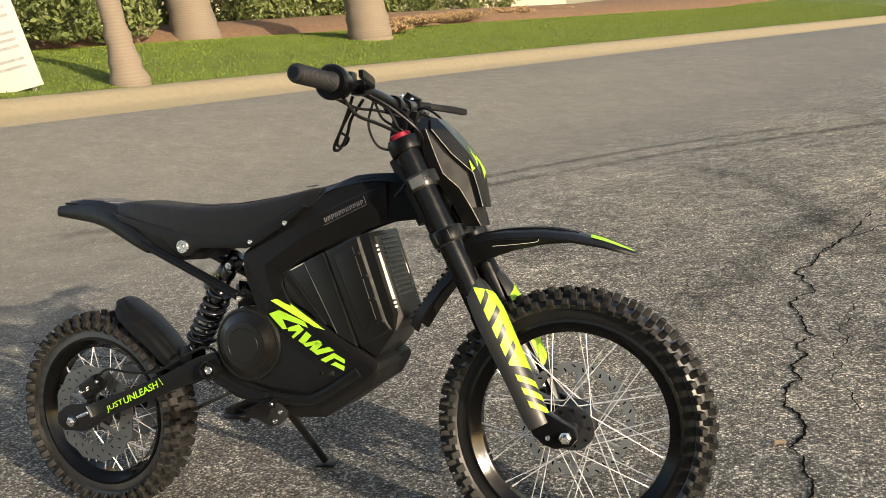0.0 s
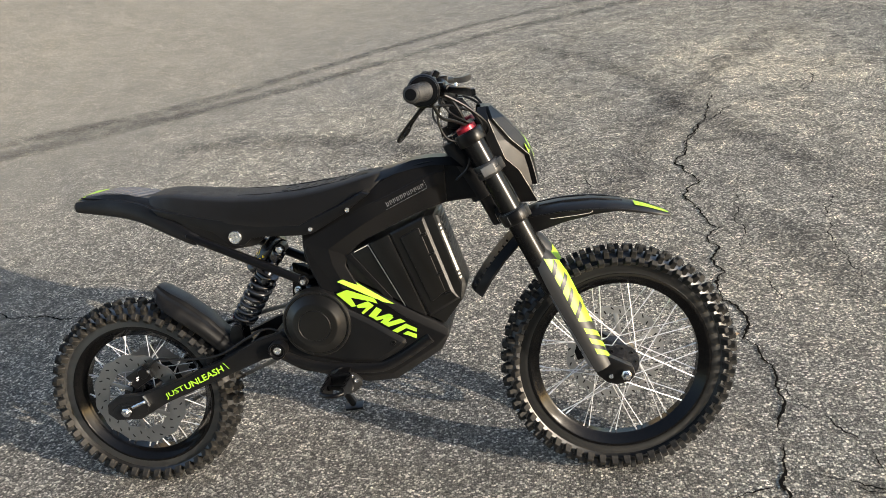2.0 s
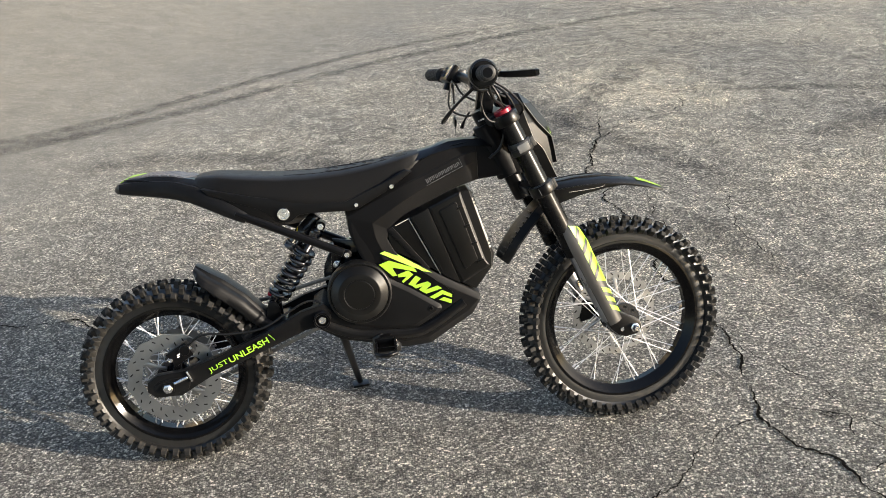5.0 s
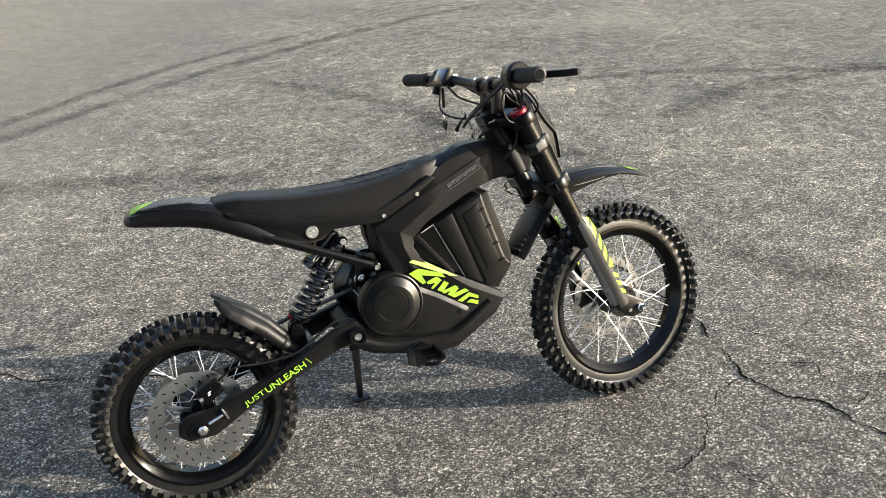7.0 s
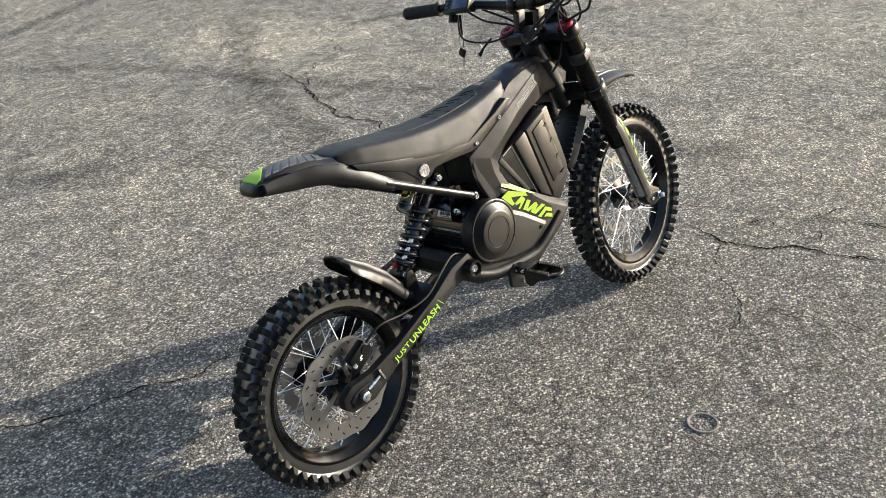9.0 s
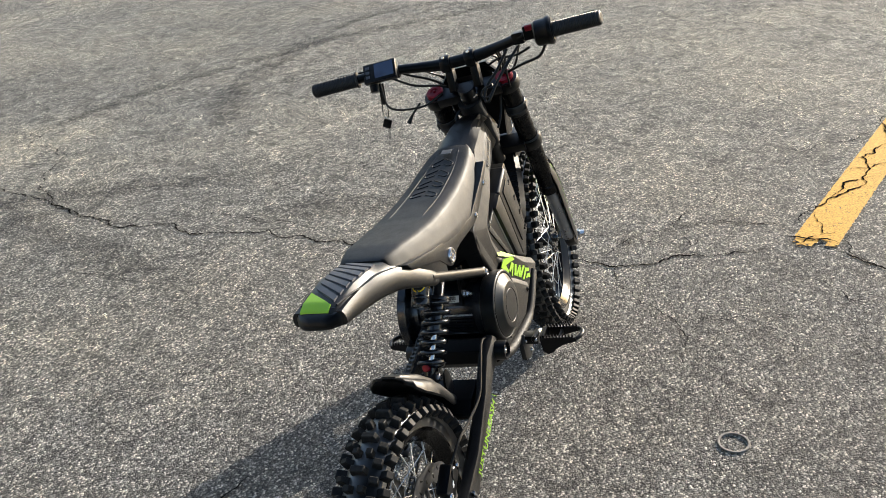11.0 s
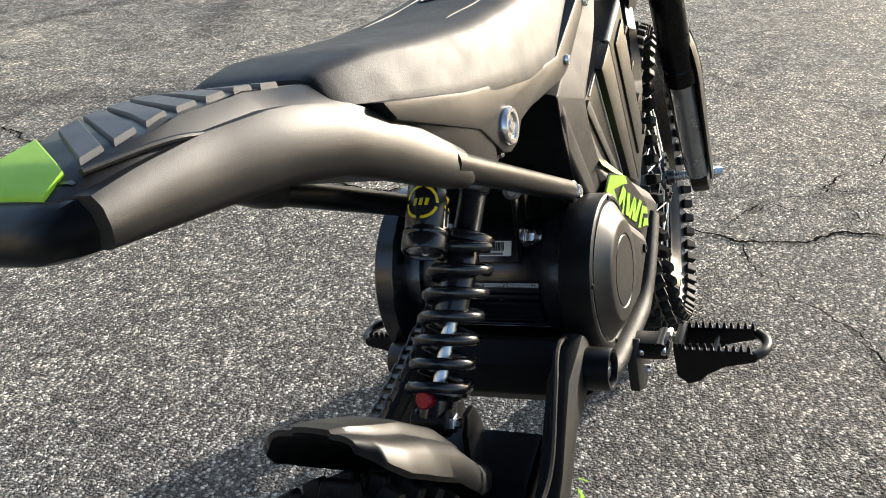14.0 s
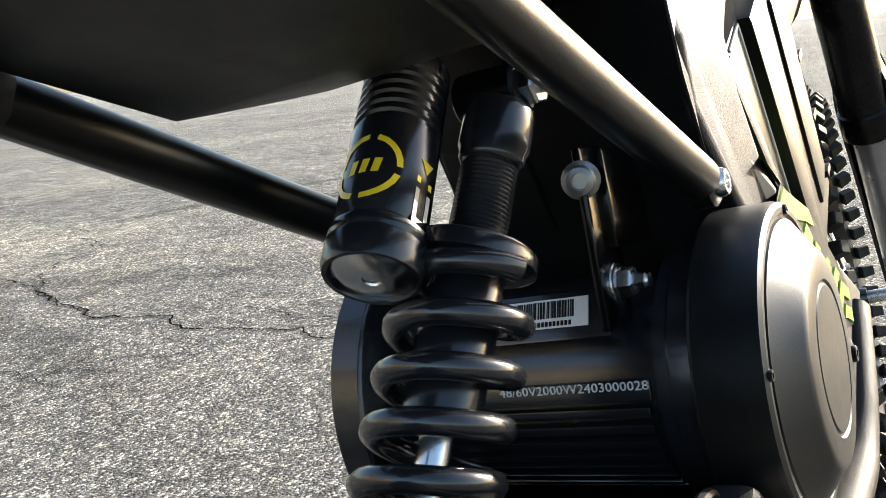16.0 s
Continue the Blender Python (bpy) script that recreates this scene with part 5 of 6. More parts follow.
# chain on the far side
for p, q in (((-0.6, 0.346), (-0.13, 0.452)), ((-0.6, 0.15), (-0.12, 0.345))):
    n = int(math.dist(p, q) / 0.0127)
    slope = -math.degrees(math.atan2(q[1] - p[1], q[0] - p[0]))
    link = bmesh.new()
    for k in range(n):
        c = Vector(p).lerp(Vector(q), (k + 0.5) / n)
        d = 0.0056 if k % 2 else 0.0038
        for side_y in (-d, d):
            link = box((c.x, 0.07 + side_y, c.y), (0.0175, 0.0014, 0.0085), (0, slope, 0), 0.0006, link)
        c = Vector(p).lerp(Vector(q), k / n)
        link = rod((c.x, 0.063, c.y), (c.x, 0.077, c.y), 0.0034, seg=10, bevel=0.0006, bm=link)
    part("chain_run", link, CHAIN, bike, "dark roller chain")

# shock absorber
S0, S1 = Vector((-0.191, -0.0135, 0.589)), Vector((-0.328, 0.0135, 0.404))
dn = (S1 - S0).normalized()
L = (S1 - S0).length
prof = [(0, -0.013), (0.012, -0.013), (0.0150, -0.011), (0.0162, -0.007), (0.0162, 0.010), (0.0150, 0.0125), (0.0150, 0.0155), (0.0138, 0.0175), (0.0128, 0.018)]
for k in range(18):
    prof += [(0.0122, 0.0185 + 0.0021 * k), (0.0131, 0.0196 + 0.0021 * k)]
prof += [(0.0128, 0.0575), (0.0155, 0.058), (0.0155, 0.075), (0.0165, 0.077), (0.0165, 0.135), (0, 0.135)]
b = lathe(prof, S0, dn, 28)
shock = part("shock_absorber", b, GLOSS, bike, "black coil-over shock absorber")
part("collar", lathe([(0.016, 0), (0.027, 0), (0.0285, 0.002), (0.0285, 0.008), (0.024, 0.01), (0.016, 0.01)], S0 + dn * 0.057, dn, 28), GLOSS, shock)
mtx = Matrix.Translation(S0 + dn * 0.068) @ frame_of(dn)
turns, long = 6.5, 0.14
pts = [mtx @ Vector((0.026 * math.cos(2 * math.pi * turns * k / 140), 0.026 * math.sin(2 * math.pi * turns * k / 140), long * k / 140)) for k in range(141)]
part("spring", sweep(pts, 0.0056, 12, 1), GLOSS, shock, "black coil spring")
part("damper_rod", rod(S0 + dn * 0.135, S1 - dn * 0.012, 0.007), STEEL, shock, "polished damper rod")
part("spring_seat", lathe([(0.007, 0), (0.029, 0), (0.029, 0.006), (0.018, 0.012), (0.015, 0.03), (0, 0.03)], S1 - dn * 0.032, dn, 28), GLOSS, shock)
part("lower_eye", rod(S1 + Vector((0, -0.018, 0)), S1 + Vector((0, 0.018, 0)), 0.0135, seg=24), BLACK, shock)
part("red_knob", rod(S1 - dn * 0.03 + Vector((-0.016, 0.002, 0)), S1 - dn * 0.03 + Vector((-0.028, 0.003, 0.006)), 0.0085, seg=18), RED, shock, "red damping knob")
nut(S1 + Vector((0, -0.018, 0)), R, 0.009, 0.006, STEEL, shock)
nut(S0 + Vector((0.012, -0.012, 0.016)), R, 0.0098, 0.008, STEEL, shock)
part("top_eye", rod(S0 + Vector((0.012, -0.012, 0.016)), S0 + Vector((0.012, 0.02, 0.016)), 0.0125, seg=24), BLACK, shock)
V0, V1 = Vector((-0.1965, 0.0245, 0.6175)), Vector((-0.2695, 0.016, 0.5455))
dv = (V1 - V0).normalized()
LV = (V1 - V0).length
prof = [(0, -0.012), (0.0165, -0.012), (0.0198, -0.008)]
for k in range(6):
    prof += [(0.0198, 0.001 + 0.0055 * k), (0.0186, 0.0022 + 0.0055 * k), (0.0186, 0.0042 + 0.0055 * k), (0.0198, 0.0055 + 0.0055 * k)]
prof += [(0.0198, LV - 0.0235), (0.0187, LV - 0.022), (0.0187, LV - 0.0205), (0.0208, LV - 0.0195), (0.0212, LV - 0.018), (0.0212, LV - 0.0155), (0.0204, LV - 0.0145), (0.0204, LV - 0.0135), (0.0216, LV - 0.0125), (0.0216, LV - 0.003), (0.0204, LV), (0.0185, LV), (0.0175, LV - 0.003), (0, LV - 0.003)]
resv = part("reservoir", lathe(prof, V0, dv, 36), GLOSS, shock, "black gas reservoir with a yellow ring mark")
part("reservoir_cap", lathe([(0.0172, 0), (0.0172, 0.0008), (0.0142, 0.0022), (0.008, 0.0032), (0.004, 0.0034), (0.0035, 0.0026), (0, 0.0026)], V1 - dv * 0.0028, dv, 28), STEEL, resv, "bright reservoir end")
fm = Matrix.Translation(V0) @ frame_of(dv)
inv = fm.inverted()
face = (inv.to_3x3() @ Vector((-0.88, -0.14, 0.3)))
face_a = math.atan2(face.y, face.x)


def wrap(points, r, mat, name, at, parent, label=""):
    """A flat shape (across, along) wound round the reservoir."""
    b = bmesh.new()
    vs = [b.verts.new(fm @ Vector((r * math.cos(face_a + at[0] + x / r), r * math.sin(face_a + at[0] + x / r), at[1] + y))) for x, y in points]
    b.faces.new(vs)
    return part(name, b, mat, parent, label, smooth=0)


for k in range(24):
    a0, a1 = 2 * math.pi * k / 24, 2 * math.pi * (k + 1) / 24
    if k % 6 == 5:
        continue
    wrap([(ra * math.cos(a), ra * math.sin(a)) for ra, a in ((0.0138, a0), (0.0138, a1), (0.0166, a1), (0.0166, a0))], 0.0202, YELLOW, "ring_mark", (0.0, LV * 0.585), resv)
for x in (-0.0055, 0.0, 0.0055):
    wrap([(x - 0.0022, -0.0035), (x + 0.0012, -0.0035), (x + 0.0024, 0.0035), (x - 0.001, 0.0035)], 0.0202, YELLOW, "ring_mark", (0.0, LV * 0.585), resv)
wrap([(-0.004, -0.003), (0.004, -0.003), (0.0, 0.004)], 0.0202, YELLOW, "ring_mark", (-1.42, LV * 0.52), resv)
wrap([(-0.005, -0.002), (0.005, -0.002), (0.005, 0.001), (-0.005, 0.001)], 0.0202, YELLOW, "ring_mark", (-1.42, LV * 0.6), resv)
wrap([(-0.005, 0.0), (0.005, 0.0), (0.005, 0.018), (-0.005, 0.012)], 0.0202, LINE, "pale_label", (-1.42, LV * 0.64), resv)

# bracket, nuts, label and marking on the motor
b = box((-0.142, -0.031, 0.525), (0.034, 0.005, 0.09), (0, 8, 0), 0.002)
b = box((-0.115, -0.034, 0.54), (0.05, 0.008, 0.05), (0, 8, 0), 0.002, b)
brk = part("motor_bracket", b, RIM, bike, "black motor bracket plate")
part("washer", lathe([(0, 0), (0.0102, 0), (0.0102, 0.0015), (0.009, 0.0018), (0.009, 0.003), (0, 0.003)], (-0.147, -0.0335, 0.502), R, 24), STEEL, brk)
nut((-0.147, -0.0365, 0.502), R, 0.0078, 0.0075, STEEL, brk)
th = lathe([(0, 0)] + [((0.0034 if k % 2 else 0.0028), 0.0008 * k) for k in range(20)] + [(0, 0.0155)], (-0.147, -0.0365, 0.502), R, 14)
part("stud", th, STEEL, brk, "bright threaded stud")
part("flange_bolt", lathe([(0, 0), (0.0095, 0), (0.0095, 0.0016), (0.0075, 0.0028), (0.0068, 0.007), (0.0042, 0.0078), (0.0038, 0.0045), (0, 0.0045)], (-0.153, -0.031, 0.556), (-1, -0.3, 0), 18), DISC, brk)


def on_motor(text_at, angle, r):
    """A pose lying on the motor's back: x runs to its right side."""
    a = radians(angle)
    z = Vector((math.cos(a), 0, math.sin(a)))
    x = Vector((0, -1, 0))
    y = z.cross(x)
    m4 = Matrix((x, y, z)).transposed().to_4x4()
    m4.translation = MC + z * r + Vector((0, text_at, 0))
    return m4


PAD = on_motor(0.009, 147.0, 0.0)
PAD.translation = Vector((-0.148, 0.009, 0.4905))
b = box((-0.012, -0.0015, -0.014), (0.1, 0.026, 0.027), (0, 0, 0), 0.002)
b.transform(PAD)
part("label_pad", b, GLOSS, motor)

b = box((0, 0, 0), (0.052, 0.0155, 0.0008), (0, 0, 0), 0.0002)
b.transform(PAD)
lab = part("serial_label", b, WHITE, motor, "white barcode label")
rng = random.Random(8)
x = -0.018
while x < 0.018:
    w = rng.choice([0.0004, 0.0007, 0.0011])
    b = box((x, 0.002, 0.0006), (w, 0.009, 0.0004), (0, 0, 0), 0)
    b.transform(PAD)
    part("bar", b, BLACK, lab)
    x += w + rng.choice([0.0005, 0.0008])
for k in range(16):
    b = box((-0.017 + 0.0022 * k, -0.0055, 0.0006), (0.0014, 0.0025, 0.0004), (0, 0, 0), 0)
    b.transform(PAD)
    part("bar", b, BLACK, lab)
part("marking", letters("48/60V2000W2403000028", 0.083, 0.0046, on_motor(0.0405, 169.0, 0.0632), PRINT), None, motor, "stamped motor marking")
b = box((0, 0, 0), (0.13, 0.0105, 0.006), (0, 0, 0), 0.001)
b.transform(on_motor(0.022, 169.5, 0.0598))
part("marking_strip", b, GLOSS, motor)

# rear mudguard
guard = []
SPINE = [(-0.311, 0.355, 0.038, 0.02), (-0.342, 0.387, 0.046, 0.034), (-0.389, 0.446, 0.055, 0.038), (-0.441, 0.492, 0.061, 0.038), (-0.474, 0.513, 0.059, 0.032), (-0.496, 0.527, 0.05, 0.022), (-0.51, 0.533, 0.036, 0.011)]
fine = [[float(np.interp(k / 36 * 6, range(7), [r[c] for r in SPINE])) for c in range(4)] for k in range(37)]
for k, (x, z, w, d) in enumerate(fine):
    a, c = fine[max(0, k - 2)], fine[min(36, k + 2)]
    t = Vector((c[0] - a[0], 0, c[1] - a[1])).normalized()
    n = Vector((t.z, 0, -t.x))
    half = [(0.0, 0.0), (0.3, -0.02), (0.4, -0.06), (0.45, -0.26), (0.52, -0.3), (0.64, -0.3), (0.8, -0.4), (0.93, -0.6), (1.0, -1.0)]
    top = [(-y, h) for y, h in reversed(half)] + half[1:]
    up = [Vector((x, w * y, z)) + n * (d * h) for y, h in top]
    dwn = [Vector((x, w * y * 0.95, z)) + n * (d * h - 0.004) for y, h in reversed(top)]
    guard.append(up + dwn)
part("rear_mudguard", loft(guard), PLASTIC, bike, "black moulded rear mudguard", 50)

# foot pegs
for sgn in (-1, 1):
    b = box((-0.042, sgn * 0.118, 0.314), (0.03, 0.05, 0.022), (0, 0, 0), 0.004)
    b = rod((-0.06, sgn * 0.135, 0.318), (-0.02, sgn * 0.135, 0.318), 0.008, bm=b)
    peg = part("foot_peg", b, BLACK, bike, "black toothed folding foot peg")
    part("peg_bracket", slab([(-0.076, 0.318), (-0.052, 0.328), (-0.014, 0.305), (-0.003, 0.293), (-0.004, 0.28), (-0.022, 0.264), (-0.045, 0.258), (-0.076, 0.272)], sgn * 0.1, sgn * 0.112, 0.003), CLAMP, peg, "dark alloy peg bracket")
    for bx, bz in ((-0.031, 0.273), (-0.052, 0.312), (-0.016, 0.294)):
        bolt((bx, sgn * 0.112, bz), (0, sgn, 0), 0.0062, 0.004, STEEL, peg, "peg_bolt")
    for x in (-0.066, -0.018):
        low = 0.292 if x < -0.04 else 0.302
        side = bmesh.new()
        prof = [(0.152, 0.326), (0.229, 0.326), (0.238, 0.322), (0.239, 0.314), (0.206, 0.306), (0.188, 0.296), (0.178, low - 0.006), (0.165, low - 0.01), (0.154, low)]
        side = loft([[(x + d, sgn * y, z) for y, z in prof] for d in (-0.003, 0.003)])
        for k in range(11):
            side = loft([[(x - 0.003, sgn * (0.153 + 0.0076 * k), 0.325), (x + 0.003, sgn * (0.153 + 0.0076 * k), 0.325), (x + 0.003, sgn * (0.1575 + 0.0076 * k), 0.325), (x - 0.003, sgn * (0.1575 + 0.0076 * k), 0.325)], [(x - 0.002, sgn * (0.1545 + 0.0076 * k), 0.3325), (x + 0.002, sgn * (0.1545 + 0.0076 * k), 0.3325), (x + 0.002, sgn * (0.1562 + 0.0076 * k), 0.3325), (x - 0.002, sgn * (0.1562 + 0.0076 * k), 0.3325)]], side)
        part("peg_side", side, BLACK, peg)
    b = sweep([(-0.066, sgn * 0.236, 0.319), (-0.055, sgn * 0.245, 0.319), (-0.042, sgn * 0.248, 0.319), (-0.029, sgn * 0.245, 0.319), (-0.018, sgn * 0.236, 0.319)], 0.0055, 10, 4)
    part("peg_end", b, BLACK, peg)
    part("peg_bar", box((-0.042, sgn * 0.195, 0.315), (0.046, 0.006, 0.012), (0, 0, 0), 0.002), BLACK, peg)
    part("peg_bar", box((-0.042, sgn * 0.156, 0.318), (0.046, 0.01, 0.026), (0, 0, 0), 0.003), BLACK, peg)
    part("peg_pin", rod((-0.066, sgn * 0.14, 0.318), (-0.014, sgn * 0.14, 0.318), 0.004), STEEL, peg)
    part("peg_spring", sweep([(-0.04 + 0.002 * math.cos(1.0), sgn * (0.146 + 0.001 * k), 0.318 + 0.007 * (k % 2)) for k in range(6)], 0.0015, 6, 4), STEEL, peg)

# side stand, down
b = rod((-0.165, 0.088, 0.285), (-0.137, 0.256, 0.058), 0.0115, 0.0095)
b = box((-0.136, 0.26, 0.0485), (0.05, 0.034, 0.007), (9.5, 0, 10), 0.003, b)
b = box((-0.165, 0.085, 0.292), (0.036, 0.02, 0.04), (0, 0, 0), 0.004, b)
part("side_stand", b, BLACK, bike, "black side stand, folded down")

# fork: legs, clamps, guards, lugs
FD = Vector((0.395, 0, -0.919))
F0 = Vector((0.292, 0, 0.858))


def leg(z, y=0.0, fwd=0.0):
    k = (F0.z - z) / 0.919
    p = F0 + FD * k
    return Vector((p.x + fwd * 0.919, y, p.z + fwd * 0.395))


for sgn in (-1, 1):
    y = sgn * 0.092
    b = rod(leg(0.852, y), leg(0.485, y), 0.0245, seg=28)
    b = lathe([(0.0245, 0), (0.0265, 0.002), (0.0265, 0.03), (0.021, 0.034)], leg(0.505, y), FD, 28, b)
    fork = part("fork_leg", steered(b), FORK, bike, "gloss black telescopic fork leg")
    part("stanchion", steered(rod(leg(0.5, y), leg(0.29, y), 0.0185, seg=24)), STANCHION, fork, "grey steel stanchion")
    part("fork_cap", steered(lathe([(0, 0), (0.0225, 0), (0.0225, 0.009), (0.019, 0.012), (0.011, 0.012), (0.010, 0.009), (0.004, 0.009), (0.0035, 0.014), (0, 0.014)], leg(0.852, y), -FD, 24)), RED, fork, "red anodised fork cap")
    for z in (0.765, 0.655):
        ring = lathe([(0.024, -0.016), (0.0275, -0.016), (0.029, -0.014), (0.029, -0.003), (0.0275, -0.002), (0.0275, 0.002), (0.029, 0.003), (0.029, 0.014), (0.0275, 0.016), (0.024, 0.016)], leg(z, y), FD, 28)
        ring = box(leg(z, y + sgn * 0.006, 0.028), (0.018, 0.016, 0.026), (0, -23, 0), 0.002, ring)
        part("clamp_ring", steered(ring), CLAMP, fork, "grey alloy pinch-bolt clamp ring")
        part("clamp_mark", steered(box(leg(z, y + sgn * 0.0284, 0.0), (0.03, 0.002, 0.02), (0, -23, 0), 0.0004)), SILVER, fork, "worn silver band")
    low = leg(0.3, y)
    b = slab([(low.x - 0.012, low.z + 0.002), (low.x + 0.022, low.z + 0.016), (0.598, 0.290), (0.618, 0.279), (0.623, 0.259), (0.609, 0.243), (0.578, 0.238), (0.556, 0.246), (low.x + 0.004, low.z - 0.035)], y - 0.015, y + 0.015, 0.006)
    part("axle_lug", steered(b), BLACK, fork)
    bolt(STEER @ Vector((0.566, y + sgn * 0.016, 0.262)), (0, sgn, 0), 0.0055, 0.004, STEEL, fork)
    # guard over the lower leg
    def shell(t, a, more=0.0):
        c = leg(0.578 - 0.298 * t, 0.0, 0.005)
        w = 0.0345 * float(np.interp(t, [0, 0.1, 0.28, 1.0], [0.25, 0.8, 1.0, 0.78])) + more
        return (c.x + 0.919 * w * 1.1 * math.sin(a), y + sgn * w * math.cos(a) * 0.95, c.z + 0.395 * w * 1.1 * math.sin(a))

    rings = []
    for t in np.linspace(0, 1, 13):
        arc = [radians(-30 + 20 * k) for k in range(10)]
        rings.append([shell(float(t), a) for a in arc] + [shell(float(t), a, -0.004) for a in reversed(arc)])
    fg = part("fork_guard", steered(loft(rings)), GUARD, fork, "dark grey fork guard with lime slashes")

    def patch(a0, a1, t0, t1, slant, mat, name, lift):
        d = bmesh.new()
        rows2 = [[d.verts.new(shell(min(0.97, max(0.02, t0 + (t1 - t0) * i / 12 + slant * k / 6)), radians(a0 + (a1 - a0) * k / 6), lift)) for k in range(7)] for i in range(13)]
        for p, q in zip(rows2, rows2[1:]):
            for k in range(6):
                d.faces.new((p[k], p[k + 1], q[k + 1], q[k]))
        part(name, steered(d), mat, fg, "lime decal" if mat is LIME else "")

    patch(12, 145, 0.09, 0.6, 0.14, LIME, "guard_decal", 0.0009)
    for t0 in (0.66, 0.745, 0.83):
        patch(16, 84, t0, t0 + 0.045, 0.1, LIME, "guard_decal", 0.0009)
    for k in range(4):
        t0 = 0.2 + 0.115 * k
        patch(12, 50 + 8 * (k % 2), t0, t0 + 0.04, -0.07, GUARD, "guard_slash", 0.0016)
part("front_axle", steered(rod((0.6, -0.118, 0.263), (0.6, 0.118, 0.263), 0.008)), STEEL, bike)
for sgn in (-1, 1):
    b = lathe([(0, 0), (0.0125, 0), (0.0125, 0.008), (0.009, 0.009), (0.008, 0.02), (0.0065, 0.022), (0, 0.022)], (0.6, sgn * 0.107, 0.263), (0, sgn, 0), 6)
    part("axle_nut", steered(b), STEEL, bike, "bright axle nut")
# front caliper on the far leg
b = box((0.522, 0.068, 0.285), (0.045, 0.03, 0.075), (0, -12, 0), 0.006)
b = rod((0.515, 0.05, 0.3), (0.515, 0.088, 0.3), 0.013, bm=b)
part("front_caliper", steered(b), BLACK, bike, "black front brake caliper")
part("brake_hose", steered(sweep([(0.51, 0.075, 0.325), (0.47, 0.1, 0.42), (0.44, 0.118, 0.52), (0.40, 0.12, 0.62), (0.36, 0.1, 0.75), (0.32, 0.07, 0.86), (0.27, 0.15, 0.93)], 0.0032, 8, 8)), CABLE, bike)
# triple clamps, stem and risers
for z, name in ((0.838, "upper_clamp"), (0.655, "lower_clamp")):
    c = leg(z)
    b = box((c.x - 0.012, 0, c.z + 0.004), (0.055, 0.17, 0.026), (0, -23, 0), 0.006)
    for sgn in (-1, 1):
        b = lathe([(0.0245, -0.014), (0.031, -0.014), (0.0325, -0.011), (0.0325, 0.011), (0.031, 0.014), (0.0245, 0.014)], leg(z, sgn * 0.092), FD, 28, b)
    part(name, steered(b), BLACK, bike, "black fork clamp")
part("steering_stem", steered(rod(leg(0.875, 0, -0.035), leg(0.64, 0, -0.035), 0.022)), BLACK, bike)
part("stem_nut", steered(lathe([(0, 0), (0.026, 0), (0.026, 0.004), (0.017, 0.006), (0.016, 0.012), (0, 0.012)], leg(0.852, 0, -0.03), -FD, 24)), STEEL, bike)
part("head_tube", rod((0.262, 0, 0.825), (0.322, 0, 0.69), 0.03, 0.033, seg=28), FRAME, bike)
for y in (-0.032, 0.032):
    b = box((0.272, y, 0.888), (0.03, 0.02, 0.07), (0, 12, 0), 0.004)
    b = lathe([(0.014, -0.012), (0.02, -0.012), (0.021, -0.01), (0.021, 0.01), (0.02, 0.012), (0.014, 0.012)], (0.262, y, 0.928), (0, 1, 0), 24, b)
    riser = part("bar_clamp", steered(b), BLACK, bike, "black handlebar clamp")
    for dx in (-0.018, 0.018):
        bolt(STEER @ Vector((0.262 + dx, y, 0.946)), (0, 0, 1), 0.004, 0.004, STEEL, riser)
